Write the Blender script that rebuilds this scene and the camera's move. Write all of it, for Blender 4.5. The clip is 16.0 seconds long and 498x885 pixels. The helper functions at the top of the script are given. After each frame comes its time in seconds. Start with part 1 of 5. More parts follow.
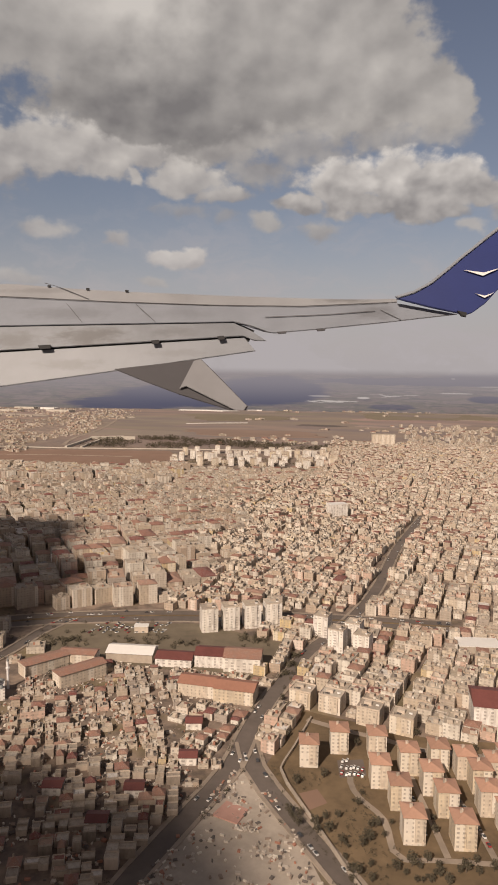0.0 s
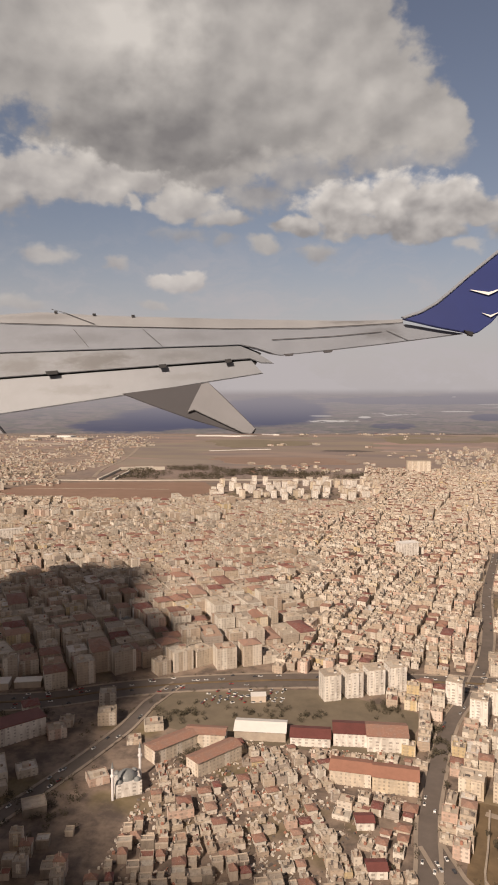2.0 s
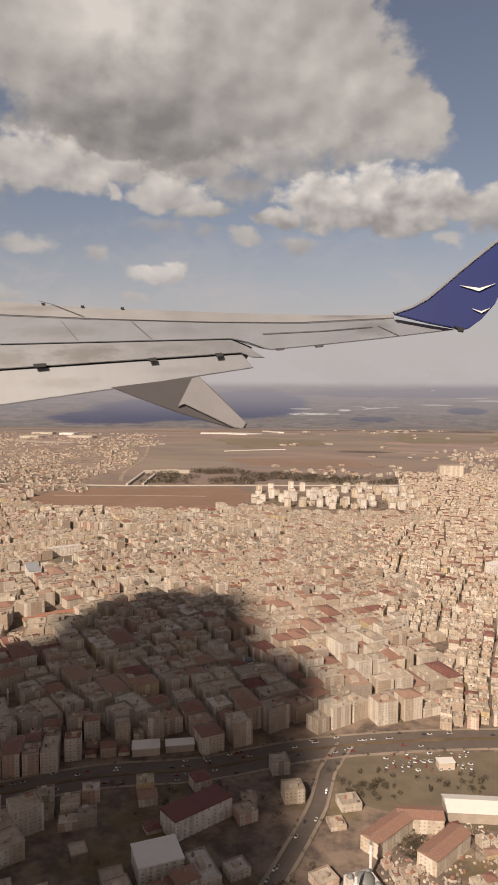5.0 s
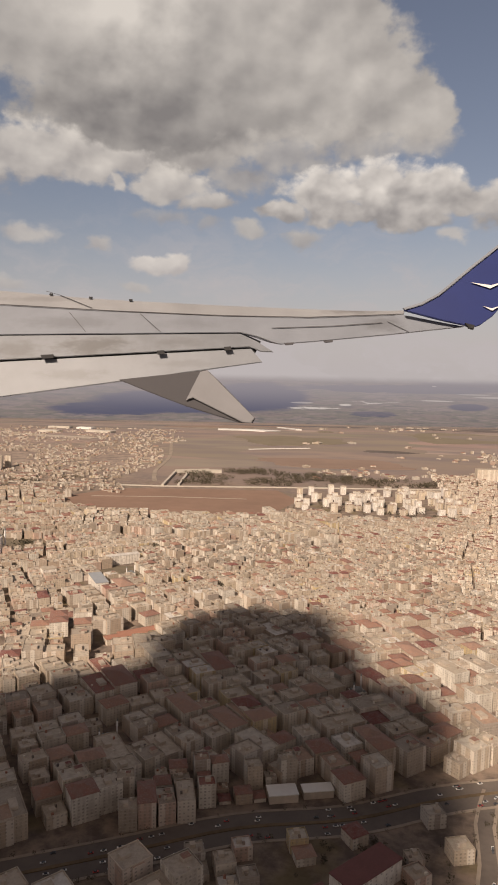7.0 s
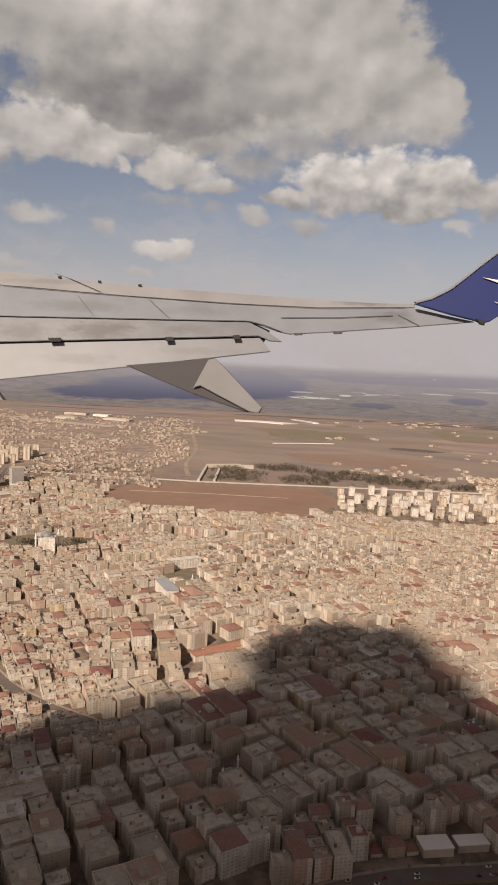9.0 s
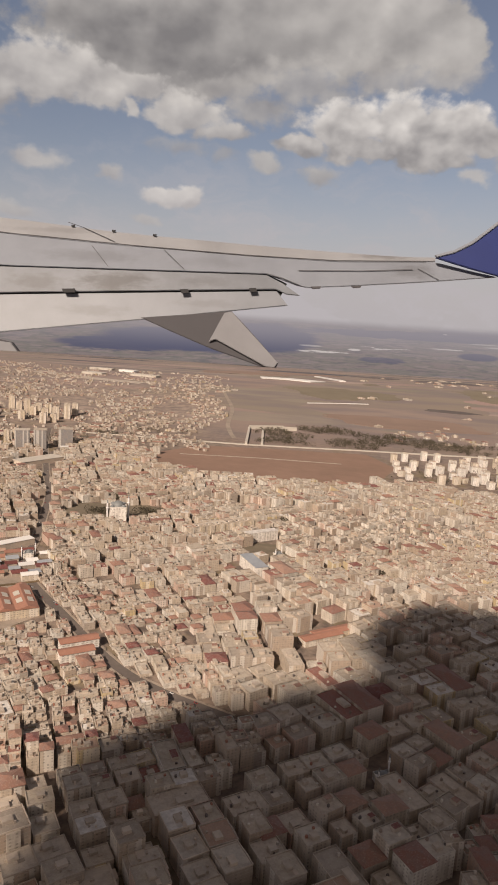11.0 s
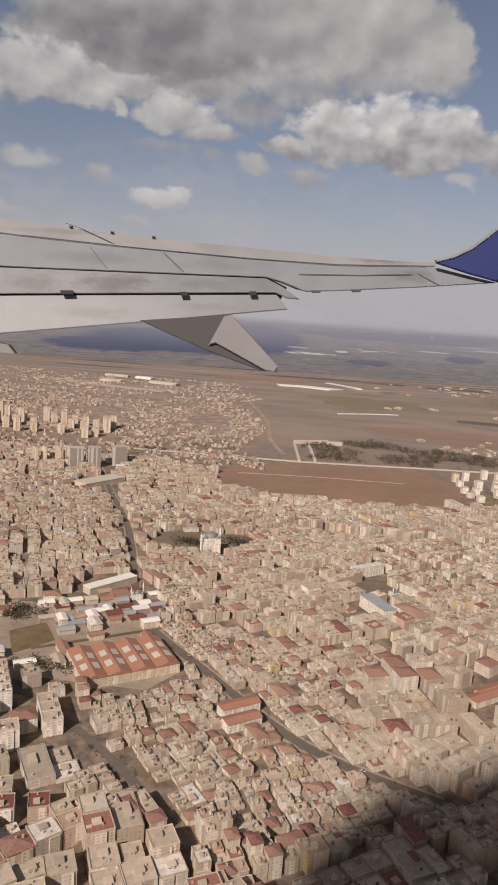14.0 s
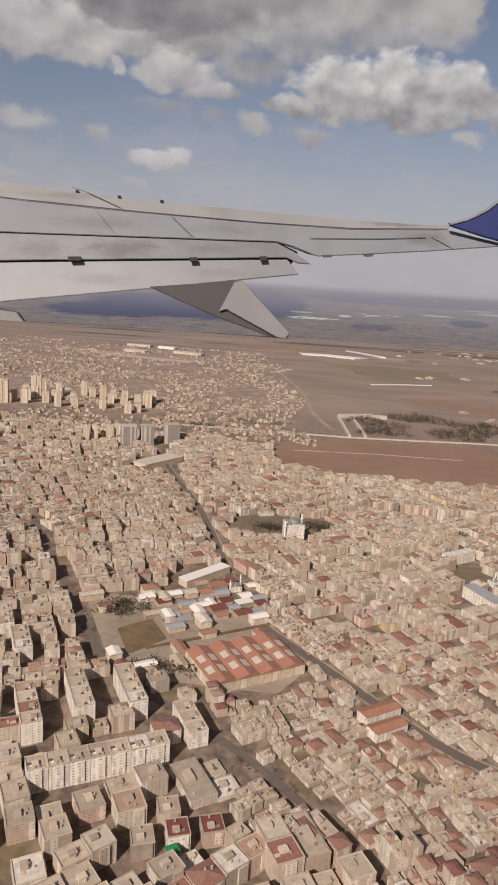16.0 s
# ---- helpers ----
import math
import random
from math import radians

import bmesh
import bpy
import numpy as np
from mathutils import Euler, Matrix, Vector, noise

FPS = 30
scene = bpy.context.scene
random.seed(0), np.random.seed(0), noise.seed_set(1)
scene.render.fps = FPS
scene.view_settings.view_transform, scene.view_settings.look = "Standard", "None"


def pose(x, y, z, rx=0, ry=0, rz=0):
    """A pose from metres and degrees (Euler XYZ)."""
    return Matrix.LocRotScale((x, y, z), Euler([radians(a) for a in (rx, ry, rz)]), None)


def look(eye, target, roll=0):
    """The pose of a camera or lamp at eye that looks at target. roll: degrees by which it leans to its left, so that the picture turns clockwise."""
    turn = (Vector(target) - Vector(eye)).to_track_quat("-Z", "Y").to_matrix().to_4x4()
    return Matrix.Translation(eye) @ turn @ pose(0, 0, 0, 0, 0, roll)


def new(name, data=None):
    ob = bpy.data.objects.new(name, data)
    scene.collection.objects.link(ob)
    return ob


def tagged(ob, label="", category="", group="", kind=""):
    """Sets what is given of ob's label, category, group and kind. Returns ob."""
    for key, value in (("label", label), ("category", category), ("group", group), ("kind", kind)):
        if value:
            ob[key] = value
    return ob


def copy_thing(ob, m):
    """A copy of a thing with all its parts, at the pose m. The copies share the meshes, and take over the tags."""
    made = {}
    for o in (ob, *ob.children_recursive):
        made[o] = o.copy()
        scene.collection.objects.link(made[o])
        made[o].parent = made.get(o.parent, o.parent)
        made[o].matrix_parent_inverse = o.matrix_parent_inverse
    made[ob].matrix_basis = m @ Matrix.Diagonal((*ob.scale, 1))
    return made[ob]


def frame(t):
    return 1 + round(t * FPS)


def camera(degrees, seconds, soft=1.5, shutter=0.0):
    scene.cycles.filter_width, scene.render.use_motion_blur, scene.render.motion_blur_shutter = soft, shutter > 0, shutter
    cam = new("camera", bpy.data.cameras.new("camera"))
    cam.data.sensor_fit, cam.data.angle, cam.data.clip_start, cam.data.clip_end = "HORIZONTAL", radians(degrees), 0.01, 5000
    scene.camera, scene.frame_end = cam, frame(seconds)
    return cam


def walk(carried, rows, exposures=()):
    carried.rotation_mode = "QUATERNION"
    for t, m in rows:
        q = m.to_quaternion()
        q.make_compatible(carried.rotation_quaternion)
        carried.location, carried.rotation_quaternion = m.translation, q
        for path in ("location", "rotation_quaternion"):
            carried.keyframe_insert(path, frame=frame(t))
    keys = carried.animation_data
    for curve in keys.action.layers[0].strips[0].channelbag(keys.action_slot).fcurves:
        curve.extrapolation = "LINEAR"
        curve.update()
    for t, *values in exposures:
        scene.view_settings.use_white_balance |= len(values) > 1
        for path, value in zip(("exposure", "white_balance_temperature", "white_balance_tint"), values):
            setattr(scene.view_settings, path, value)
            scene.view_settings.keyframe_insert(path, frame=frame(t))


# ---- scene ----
cam = camera(39.85, 16.0, soft=1.8)
# seconds, place in metres, pitch, roll, yaw
ROWS = [
    (0.0, 0.00, 0.00, 104.53, -5.75, -0.84, 11.01),
    (0.5, -11.87, 2.67, 107.02, -5.20, -1.07, 11.93),
    (1.0, -23.81, 5.33, 109.46, -4.59, -0.71, 12.03),
    (1.5, -35.82, 7.97, 111.85, -4.20, 0.02, 11.68),
    (2.0, -47.91, 10.61, 114.21, -4.00, 0.05, 11.09),
    (2.5, -60.08, 13.23, 116.52, -4.65, -0.16, 10.43),
    (3.0, -72.32, 15.84, 118.78, -4.29, -0.38, 10.58),
    (3.5, -84.63, 18.44, 121.00, -5.12, 1.02, 10.61),
    (4.0, -97.02, 21.03, 123.18, -4.23, 0.37, 10.12),
    (6.5, -160.08, 33.79, 133.43, -5.26, -0.60, 9.23),
    (7.0, -172.91, 36.30, 135.35, -5.20, -1.20, 9.56),
    (7.5, -185.82, 38.81, 137.22, -5.96, -1.43, 9.62),
    (8.0, -198.81, 41.30, 139.05, -6.16, -1.86, 9.59),
    (8.5, -211.87, 43.78, 140.84, -6.30, -2.33, 9.36),
    (9.0, -225.00, 46.25, 142.59, -6.20, -2.88, 9.61),
    (9.5, -238.21, 48.71, 144.29, -7.02, -2.32, 9.63),
    (10.0, -251.49, 51.16, 145.95, -8.90, -3.56, 11.00),
    (12.5, -319.03, 63.21, 153.58, -10.64, -3.30, 9.41),
    (13.0, -332.75, 65.59, 154.98, -10.94, -3.40, 10.03),
    (13.5, -346.56, 67.95, 156.33, -10.26, -3.58, 9.46),
    (14.0, -360.44, 70.30, 157.64, -9.96, -4.00, 9.32),
    (14.5, -374.39, 72.64, 158.91, -9.92, -4.01, 9.05),
    (15.0, -388.42, 74.97, 160.13, -9.65, -4.02, 9.05),
    (15.5, -402.52, 77.29, 161.32, -10.02, -3.62, 8.86),
    (16.0, -416.70, 79.59, 162.45, -12.82, -3.64, 9.50),
]
walk(cam, [(t, pose(x, y, z, 90 + pitch, roll, yaw)) for t, x, y, z, pitch, roll, yaw in ROWS], [(0, -0.04, 6600, 14), (1.5, 0.06, 6650, 14), (3.5, 0.15, 6700, 14), (7, 0.16, 6750, 14), (10, 0.15, 6600, 14), (13, 0.02, 6300, 14), (16, 0.0, 6200, 14)])

# ---- world, sun ----
SUN_TO = Vector((-0.24, -0.75, 0.60)).normalized()
sun = new("sun", bpy.data.lights.new("sun", "SUN"))
sun.data.energy, sun.data.angle, sun.data.color = 4.9, radians(1.4), (1.0, 0.845, 0.68)
sun.matrix_world = look(SUN_TO * 900, (0, 0, 0))

world = bpy.data.worlds.new("sky")
scene.world = world
world.use_nodes = True


class Nodes:
    """Short hand for node trees."""

    def __init__(self, tree, keep=False):
        self.t = tree
        if not keep:
            tree.nodes.clear()

    def __call__(self, kind, *links, **sets):
        n = self.t.nodes.new("ShaderNode" + kind)
        for k, v in sets.items():
            setattr(n, k, v)
        for i, v in enumerate(links):
            self.put(n, i, v)
        return n

    def put(self, n, i, v):
        if v is None:
            return
        if isinstance(v, bpy.types.Node):
            v = v.outputs[0]
        if isinstance(v, bpy.types.NodeSocket):
            self.t.links.new(v, n.inputs[i])
        else:
            n.inputs[i].default_value = v

    def math(self, op, a, b=None, c=None, clamp=False):
        return self("Math", a, b, c, operation=op, use_clamp=clamp)

    def vec(self, op, a, b=None):
        return self("VectorMath", a, b, operation=op)

    def noise(self, v, scale, detail=4.0, rough=0.55):
        n = self("TexNoise", v)
        n.inputs["Scale"].default_value, n.inputs["Detail"].default_value, n.inputs["Roughness"].default_value = scale, detail, rough
        return n

    def ramp(self, f, stops):
        n = self("ValToRGB", f)
        e = n.color_ramp.elements
        while len(e) < len(stops):
            e.new(0.5)
        for el, (p, c) in zip(e, stops):
            el.position, el.color = p, (*c, 1) if len(c) == 3 else c
        return n

    def mix(self, f, a, b, blend="MIX"):
        n = self("Mix", data_type="RGBA", blend_type=blend)
        for i, v in ((0, f), (6, a), (7, b)):
            if isinstance(v, tuple) and len(v) == 3:
                v = (*v, 1)
            self.put(n, i, v)
        n.outputs[0].hide = True
        return n.outputs[2]

    def range(self, v, a, b, lo=0.0, hi=1.0, smooth=True):
        return self("MapRange", v, a, b, lo, hi, interpolation_type="SMOOTHSTEP" if smooth else "LINEAR")


def build_sky():
    n = Nodes(world.node_tree)
    way = n("TexCoord").outputs["Generated"]
    sky = n("TexSky", sky_type="NISHITA", sun_disc=False, sun_elevation=math.asin(SUN_TO.z), sun_rotation=math.atan2(SUN_TO.x, SUN_TO.y),
            altitude=200.0, air_density=1.3, dust_density=1.6, ozone_density=1.5)
    sep = n("SeparateXYZ", way)
    az = n.math("MULTIPLY", n.math("ARCTAN2", sep.outputs[0], sep.outputs[1]), 57.2958)
    el = n.math("MULTIPLY", n.math("ARCSINE", sep.outputs[2]), 57.2958)
    p = n("CombineXYZ", az, el, 0.0)
    tall = n.vec("MULTIPLY", p, (1.0, 1.3, 1.0))
    warp = n.noise(tall, 0.30, 4.0, 0.52)
    q = n.vec("ADD", p, n.vec("MULTIPLY", n.vec("SUBTRACT", warp.outputs["Color"], (0.5, 0.5, 0.5)), (3.6, 2.4, 0)))
    drift = n.vec("ADD", p, n.vec("MULTIPLY", n.vec("SUBTRACT", warp.outputs["Color"], (0.5, 0.5, 0.5)), (7.0, 4.5, 0)))
    fine = n.math("SUBTRACT", n.noise(tall, 0.7, 6.0, 0.55), 0.5)
    wisp = n.math("SUBTRACT", n.noise(n.vec("ADD", tall, (40.0, 0.0, 0.0)), 0.32, 6.0, 0.58), 0.5)
    lump = n("TexVoronoi", n.vec("ADD", tall, n.vec("MULTIPLY", warp.outputs["Color"], (2.4, 2.4, 0))), feature="SMOOTH_F1")
    lump.inputs["Scale"].default_value, lump.inputs["Smoothness"].default_value, lump.inputs["Detail"].default_value = 0.55, 0.8, 2.0
    puff = n.math("SUBTRACT", 0.5, lump.outputs["Distance"])
    # relief: the side of each billow towards the sun, high on the left, is the lighter one
    relief = n.math("SUBTRACT", n.noise(n.vec("ADD", tall, (-0.7, 1.1, 0.0)), 0.30, 3.0, 0.42), n.noise(tall, 0.30, 3.0, 0.42))
    grey = n.mix(0.34, sky, n("RGBToBW", sky))
    blue = n.vec("MULTIPLY", n.vec("SCALE", grey), (1.09, 1.04, 1.09))
    blue.inputs[0].links[0].from_node.inputs["Scale"].default_value = SKY_STRENGTH
    low = n.range(el, 16.0, 0.0)
    cirrus = n.math("MULTIPLY", n.range(n.noise(n.vec("MULTIPLY", drift, (0.35, 1.1, 1.0)), 0.3, 5.0, 0.6), 0.42, 0.72), n.range(el, 17.0, 7.0))
    col = n.mix(n.math("ADD", n.math("MULTIPLY", n.math("POWER", low, 1.6), 0.92), n.math("MULTIPLY", cirrus, 0.42), clamp=True), blue.outputs[0], (0.435, 0.41, 0.41))

    def spread(where, a, e, w, h):
        """One inside an ellipse of the sky falling to nought at its rim and below."""
        loc = n.vec("MULTIPLY", n.vec("SUBTRACT", where, (a, e, 0)), (1 / w, 1 / h, 0))
        return n.math("SUBTRACT", 1.0, n.vec("LENGTH", loc).outputs["Value"])

    for blobs, rag, edge, thick, base, crown, foot, head in CLOUDS:
        dens = None
        for blob in blobs:
            d = spread(q, *blob)
            dens = d if dens is None else n("Math", dens, d, 0.25, operation="SMOOTH_MAX")
        lead = 0.18 if len(blobs) > 3 else 0.30
        rough = n.math("ADD", n.math("MULTIPLY", fine, rag), n.math("MULTIPLY_ADD", puff, rag * 0.45, n.math("MULTIPLY", wisp, rag * 0.8)))
        cover = n.range(n.math("ADD", dens, rough), -lead, edge - lead)
        if foot is None:
            # the great bank: lit folds and a dark base
            tone = n.math("MULTIPLY_ADD", relief, 0.7, 0.40)
            for a, e, w, h, k in BANK_TONES:
                tone = n.math("ADD", tone, n.math("MULTIPLY", n.range(spread(drift, a, e, w, h), 0.0, 1.0), k))
            tone = n.math("ADD", tone, n.math("MULTIPLY", wisp, 0.22), clamp=True)
        else:
            rise = n.range(el, foot, head, 0.0, 1.0, False)
            tone = n.math("ADD", n.math("MULTIPLY_ADD", rise, 0.62, 0.16), n.math("MULTIPLY_ADD", relief, 1.25, n.math("MULTIPLY_ADD", puff, 0.30, n.math("MULTIPLY", fine, 0.28))), clamp=True)
        c = n.mix(tone, (base, base * 0.955, base * 0.93), (crown, crown * 0.955, crown * 0.875))
        col = n.mix(n.math("MULTIPLY", cover, thick), col, c)
    # unseen grey underside of the cloud bank overhead, added to deepen the shade
    col = n.mix(n.range(n.math("ADD", el, n.math("MULTIPLY", n.noise(way, 1.6, 3.0), 14.0)), 42.0, 56.0), col, (0.066, 0.056, 0.055))
    # the cloud deck goes on behind, unseen, added to set the walls' fill light
    col = n.mix(n.math("MULTIPLY", n.range(sep.outputs[1], 0.15, -0.25), n.range(el, 1.0, 14.0)), col, (0.215, 0.182, 0.165))
    # the hazy land past the valley: fields, woods and bare strips in the distance
    flat = n("CombineXYZ", az, n.math("MULTIPLY", el, 9.0), 3.0)
    streaks = n.noise(flat, 0.30, 6.0, 0.6)
    land = n.ramp(streaks, [(0.30, (0.145, 0.125, 0.125)), (0.43, (0.225, 0.18, 0.165)), (0.52, (0.17, 0.155, 0.135)), (0.60, (0.25, 0.20, 0.185)), (0.72, (0.165, 0.15, 0.15))])
    patches = n.range(n.noise(n.vec("ADD", flat, (9.0, 4.0, 0.0)), 0.55, 5.0, 0.65), 0.54, 0.62)
    land = n.mix(n.math("MULTIPLY", patches, 0.55), land, (0.115, 0.11, 0.115))
    shake = n.vec("ADD", p, n.vec("MULTIPLY", n.vec("SUBTRACT", n.noise(flat, 0.5, 5.0, 0.6).outputs["Color"], (0.5, 0.5, 0.5)), (2.0, 0.7, 0)))
    for a, e, w, h, k, tint in DISTANCE:
        land = n.mix(n.math("MULTIPLY", n.range(spread(shake if w > 2 else p, a, e, w, h), 0.0, 0.3), k), land, tint)
    # haze put into the land's colour, paler towards the horizon
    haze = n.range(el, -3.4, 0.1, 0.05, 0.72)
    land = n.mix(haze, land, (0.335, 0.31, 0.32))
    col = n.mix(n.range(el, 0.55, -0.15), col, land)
    bg = n("Background", col, 1.0)
    n("OutputWorld", bg)


SKY_STRENGTH = 0.061
FAR_WOOD, FAR_PALE = (0.065, 0.07, 0.12), (0.72, 0.66, 0.60)
# woods and pale bare strips in the distance: azimuth, elevation, half width, half height in degrees, strength, colour
DISTANCE = ((-14.73, -1.90, 8.95, 1.13, 1.00, FAR_WOOD), (-9.12, -1.40, 5.37, 1.41, 1.00, FAR_WOOD), (-20.70, -2.53, 5.82, 0.66, 0.90, FAR_WOOD), (2.40, -0.49, 9.84, 0.38, 0.80, FAR_WOOD), (9.35, -0.07, 6.26, 0.38, 0.70, FAR_WOOD), (8.19, -1.81, 1.79, 0.33, 0.80, FAR_WOOD), (0.70, -2.58, 2.01, 0.28, 0.60, FAR_WOOD),
            (-3.94, -2.20, 2.46, 0.06, 0.68, FAR_PALE), (-1.54, -1.88, 0.59, 0.10, 0.68, FAR_PALE), (0.88, -1.65, 2.21, 0.04, 0.60, FAR_PALE), (5.78, -1.37, 1.47, 0.05, 0.60, FAR_PALE), (-5.12, -1.78, 1.08, 0.08, 0.38, FAR_PALE), (10.25, -1.01, 1.97, 0.08, 0.45, FAR_PALE), (5.49, -0.21, 0.20, 0.04, 0.68, FAR_PALE), (8.55, -0.81, 1.47, 0.05, 0.38, FAR_PALE))
# lighter and darker stretches of the bank: azimuth, elevation, half width, half height in degrees, amount
BANK_TONES = ((-21.0, 27.0, 9.0, 5.0, 0.62), (-18.0, 19.2, 15.0, 5.0, -0.34), (-35.8, 19.0, 9.0, 5.0, -0.25), (-3.0, 23.6, 8.5, 5.0, 0.16), (-9.5, 26.5, 7.0, 4.0, 0.12), (3.5, 20.0, 5.0, 3.2, 0.14))
# clouds: their masses, raggedness, softness of the rim, thickness, tones of foot and head, and from which to which elevation they run
BANK = (((-21.8, 26.5, 17.4, 6.0), (-10.4, 25.4, 11.0, 7.2), (-4.2, 22.4, 8.2, 4.8), (-38.5, 23.8, 11.0, 5.0), (-17.5, 20.2, 10.5, 4.6), (-2.4, 26.0, 3.2, 5.5), (3.0, 20.4, 3.2, 2.3), (-12.0, 33.0, 13.0, 5.0)), 0.42, 0.28, 0.98, 0.20, 0.60, None, None)
FRINGE = (((-7.1, 17.6, 6.8, 2.2), (-0.8, 18.3, 5.4, 2.0), (-13.1, 16.9, 4.1, 1.6), (3.6, 18.3, 3.0, 1.5), (-10.8, 15.5, 4.6, 1.3)), 0.95, 0.75, 0.85, 0.27, 0.50, 14.0, 20.0)
WESTERN_HEAP = (((-26.6, 16.7, 4.6, 2.4), (-31.2, 15.8, 4.6, 2.7), (-22.8, 16.2, 3.6, 1.7), (-19.8, 16.4, 3.1, 1.0)), 0.75, 0.5, 0.97, 0.30, 0.62, 13.6, 19.0)
MIDDLE_HEAP = (((-15.8, 15.2, 3.1, 1.5), (-13.5, 14.0, 2.9, 0.8), (-17.6, 14.5, 2.2, 1.0), (-20.5, 15.0, 0.9, 0.9)), 0.85, 0.6, 0.95, 0.30, 0.60, 13.0, 16.4)
WISPS = (((-16.7, 12.7, 3.0, 0.7), (-12.8, 12.2, 1.2, 0.5)), 1.0, 1.0, 0.6, 0.30, 0.46, 12.0, 14.0)
EASTERN_HEAP = (((-3.9, 14.7, 3.5, 1.9), (0.2, 15.0, 3.8, 2.2), (4.1, 14.7, 3.7, 2.3), (-1.2, 13.4, 5.0, 1.2), (2.9, 12.9, 4.0, 1.0), (7.1, 14.3, 2.3, 1.4), (-7.1, 13.4, 2.2, 0.8)), 0.7, 0.42, 0.98, 0.27, 0.78, 12.2, 17.2)
FAR_EAST_HEAP = (((10.5, 13.7, 3.1, 1.9), (13.7, 14.4, 3.1, 2.4), (16.9, 13.5, 3.6, 2.4)), 0.7, 0.5, 0.97, 0.28, 0.66, 12.0, 16.6)
LOW_TUFTS = (((-9.8, 12.0, 1.4, 0.6), (-5.7, 11.5, 1.5, 0.8)), 0.8, 0.8, 0.85, 0.30, 0.48, 10.6, 12.4)
FAINT_TUFTS = (((-27.0, 11.0, 1.9, 0.8), (-21.6, 10.5, 1.2, 0.6), (6.4, 11.7, 1.2, 0.6)), 0.7, 0.8, 0.85, 0.36, 0.54, 10.2, 11.6)
FLAT_TUFT = (((-16.9, 9.2, 2.6, 0.75), (-15.4, 9.6, 1.3, 0.8), (-18.2, 9.3, 1.2, 0.7)), 0.45, 0.5, 0.97, 0.40, 0.70, 8.5, 10.0)
LOWEST_TUFTS = (((-19.0, 7.4, 1.1, 0.5), (-29.4, 7.1, 2.2, 0.7), (-34.0, 9.0, 2.5, 0.9)), 0.6, 0.8, 0.8, 0.36, 0.56, 6.6, 8.0)
OUTER_HEAPS = (((-46.0, 18.0, 7.0, 4.0), (27.0, 17.0, 7.0, 4.0), (45.0, 22.0, 9.0, 6.0)), 0.7, 0.5, 0.95, 0.26, 0.66, 13.0, 22.0)
CLOUDS = [BANK, FRINGE, WESTERN_HEAP, MIDDLE_HEAP, WISPS, EASTERN_HEAP, FAR_EAST_HEAP, LOW_TUFTS, FAINT_TUFTS, FLAT_TUFT, LOWEST_TUFTS, OUTER_HEAPS]
build_sky()


# ---- materials ----
def material(name, rough=0.8, metal=0.0):
    m = bpy.data.materials.new(name)
    m.use_nodes = True
    n = Nodes(m.node_tree)
    b = n("BsdfPrincipled")
    b.inputs["Roughness"].default_value, b.inputs["Metallic"].default_value = rough, metal
    n("OutputMaterial", b)
    return m, n, b


def paint(name, colour, spread=0.25, scale=2.0, rough=0.7, metal=0.0, bump=0.0, per_object=0.0, coords="Object"):
    m, n, b = material(name, rough, metal)
    p = n("TexCoord").outputs[coords]
    big, small = n.noise(p, scale * 0.2, 3.0), n.noise(p, scale, 5.0, 0.65)
    f = n.math("ADD", n.math("MULTIPLY", n.math("SUBTRACT", big, 0.5), spread * 2), n.math("MULTIPLY", n.math("SUBTRACT", small, 0.5), spread * 2))
    if per_object:
        f = n.math("ADD", f, n.math("MULTIPLY", n.math("SUBTRACT", n("ObjectInfo").outputs["Random"], 0.5), per_object))
    g = n.math("ADD", 1.0, f)
    c = n.vec("SCALE", colour[:3])
    n.put(c, 3, g)
    n.put(b, 0, c.outputs[0])
    if bump:
        k = n("Bump", bump, 0.1, small)
        n.put(k, 2, small)
        n.t.links.new(k.outputs[0], b.inputs["Normal"])
    return m


WALLS = [(0.0, (0.53, 0.44, 0.34)), (0.16, (0.57, 0.49, 0.39)), (0.3, (0.45, 0.35, 0.265)), (0.42, (0.58, 0.52, 0.44)), (0.55, (0.50, 0.40, 0.31)),
         (0.66, (0.57, 0.40, 0.32)), (0.76, (0.64, 0.60, 0.53)), (0.84, (0.42, 0.355, 0.29)), (0.92, (0.36, 0.31, 0.27)), (0.97, (0.60, 0.47, 0.26))]


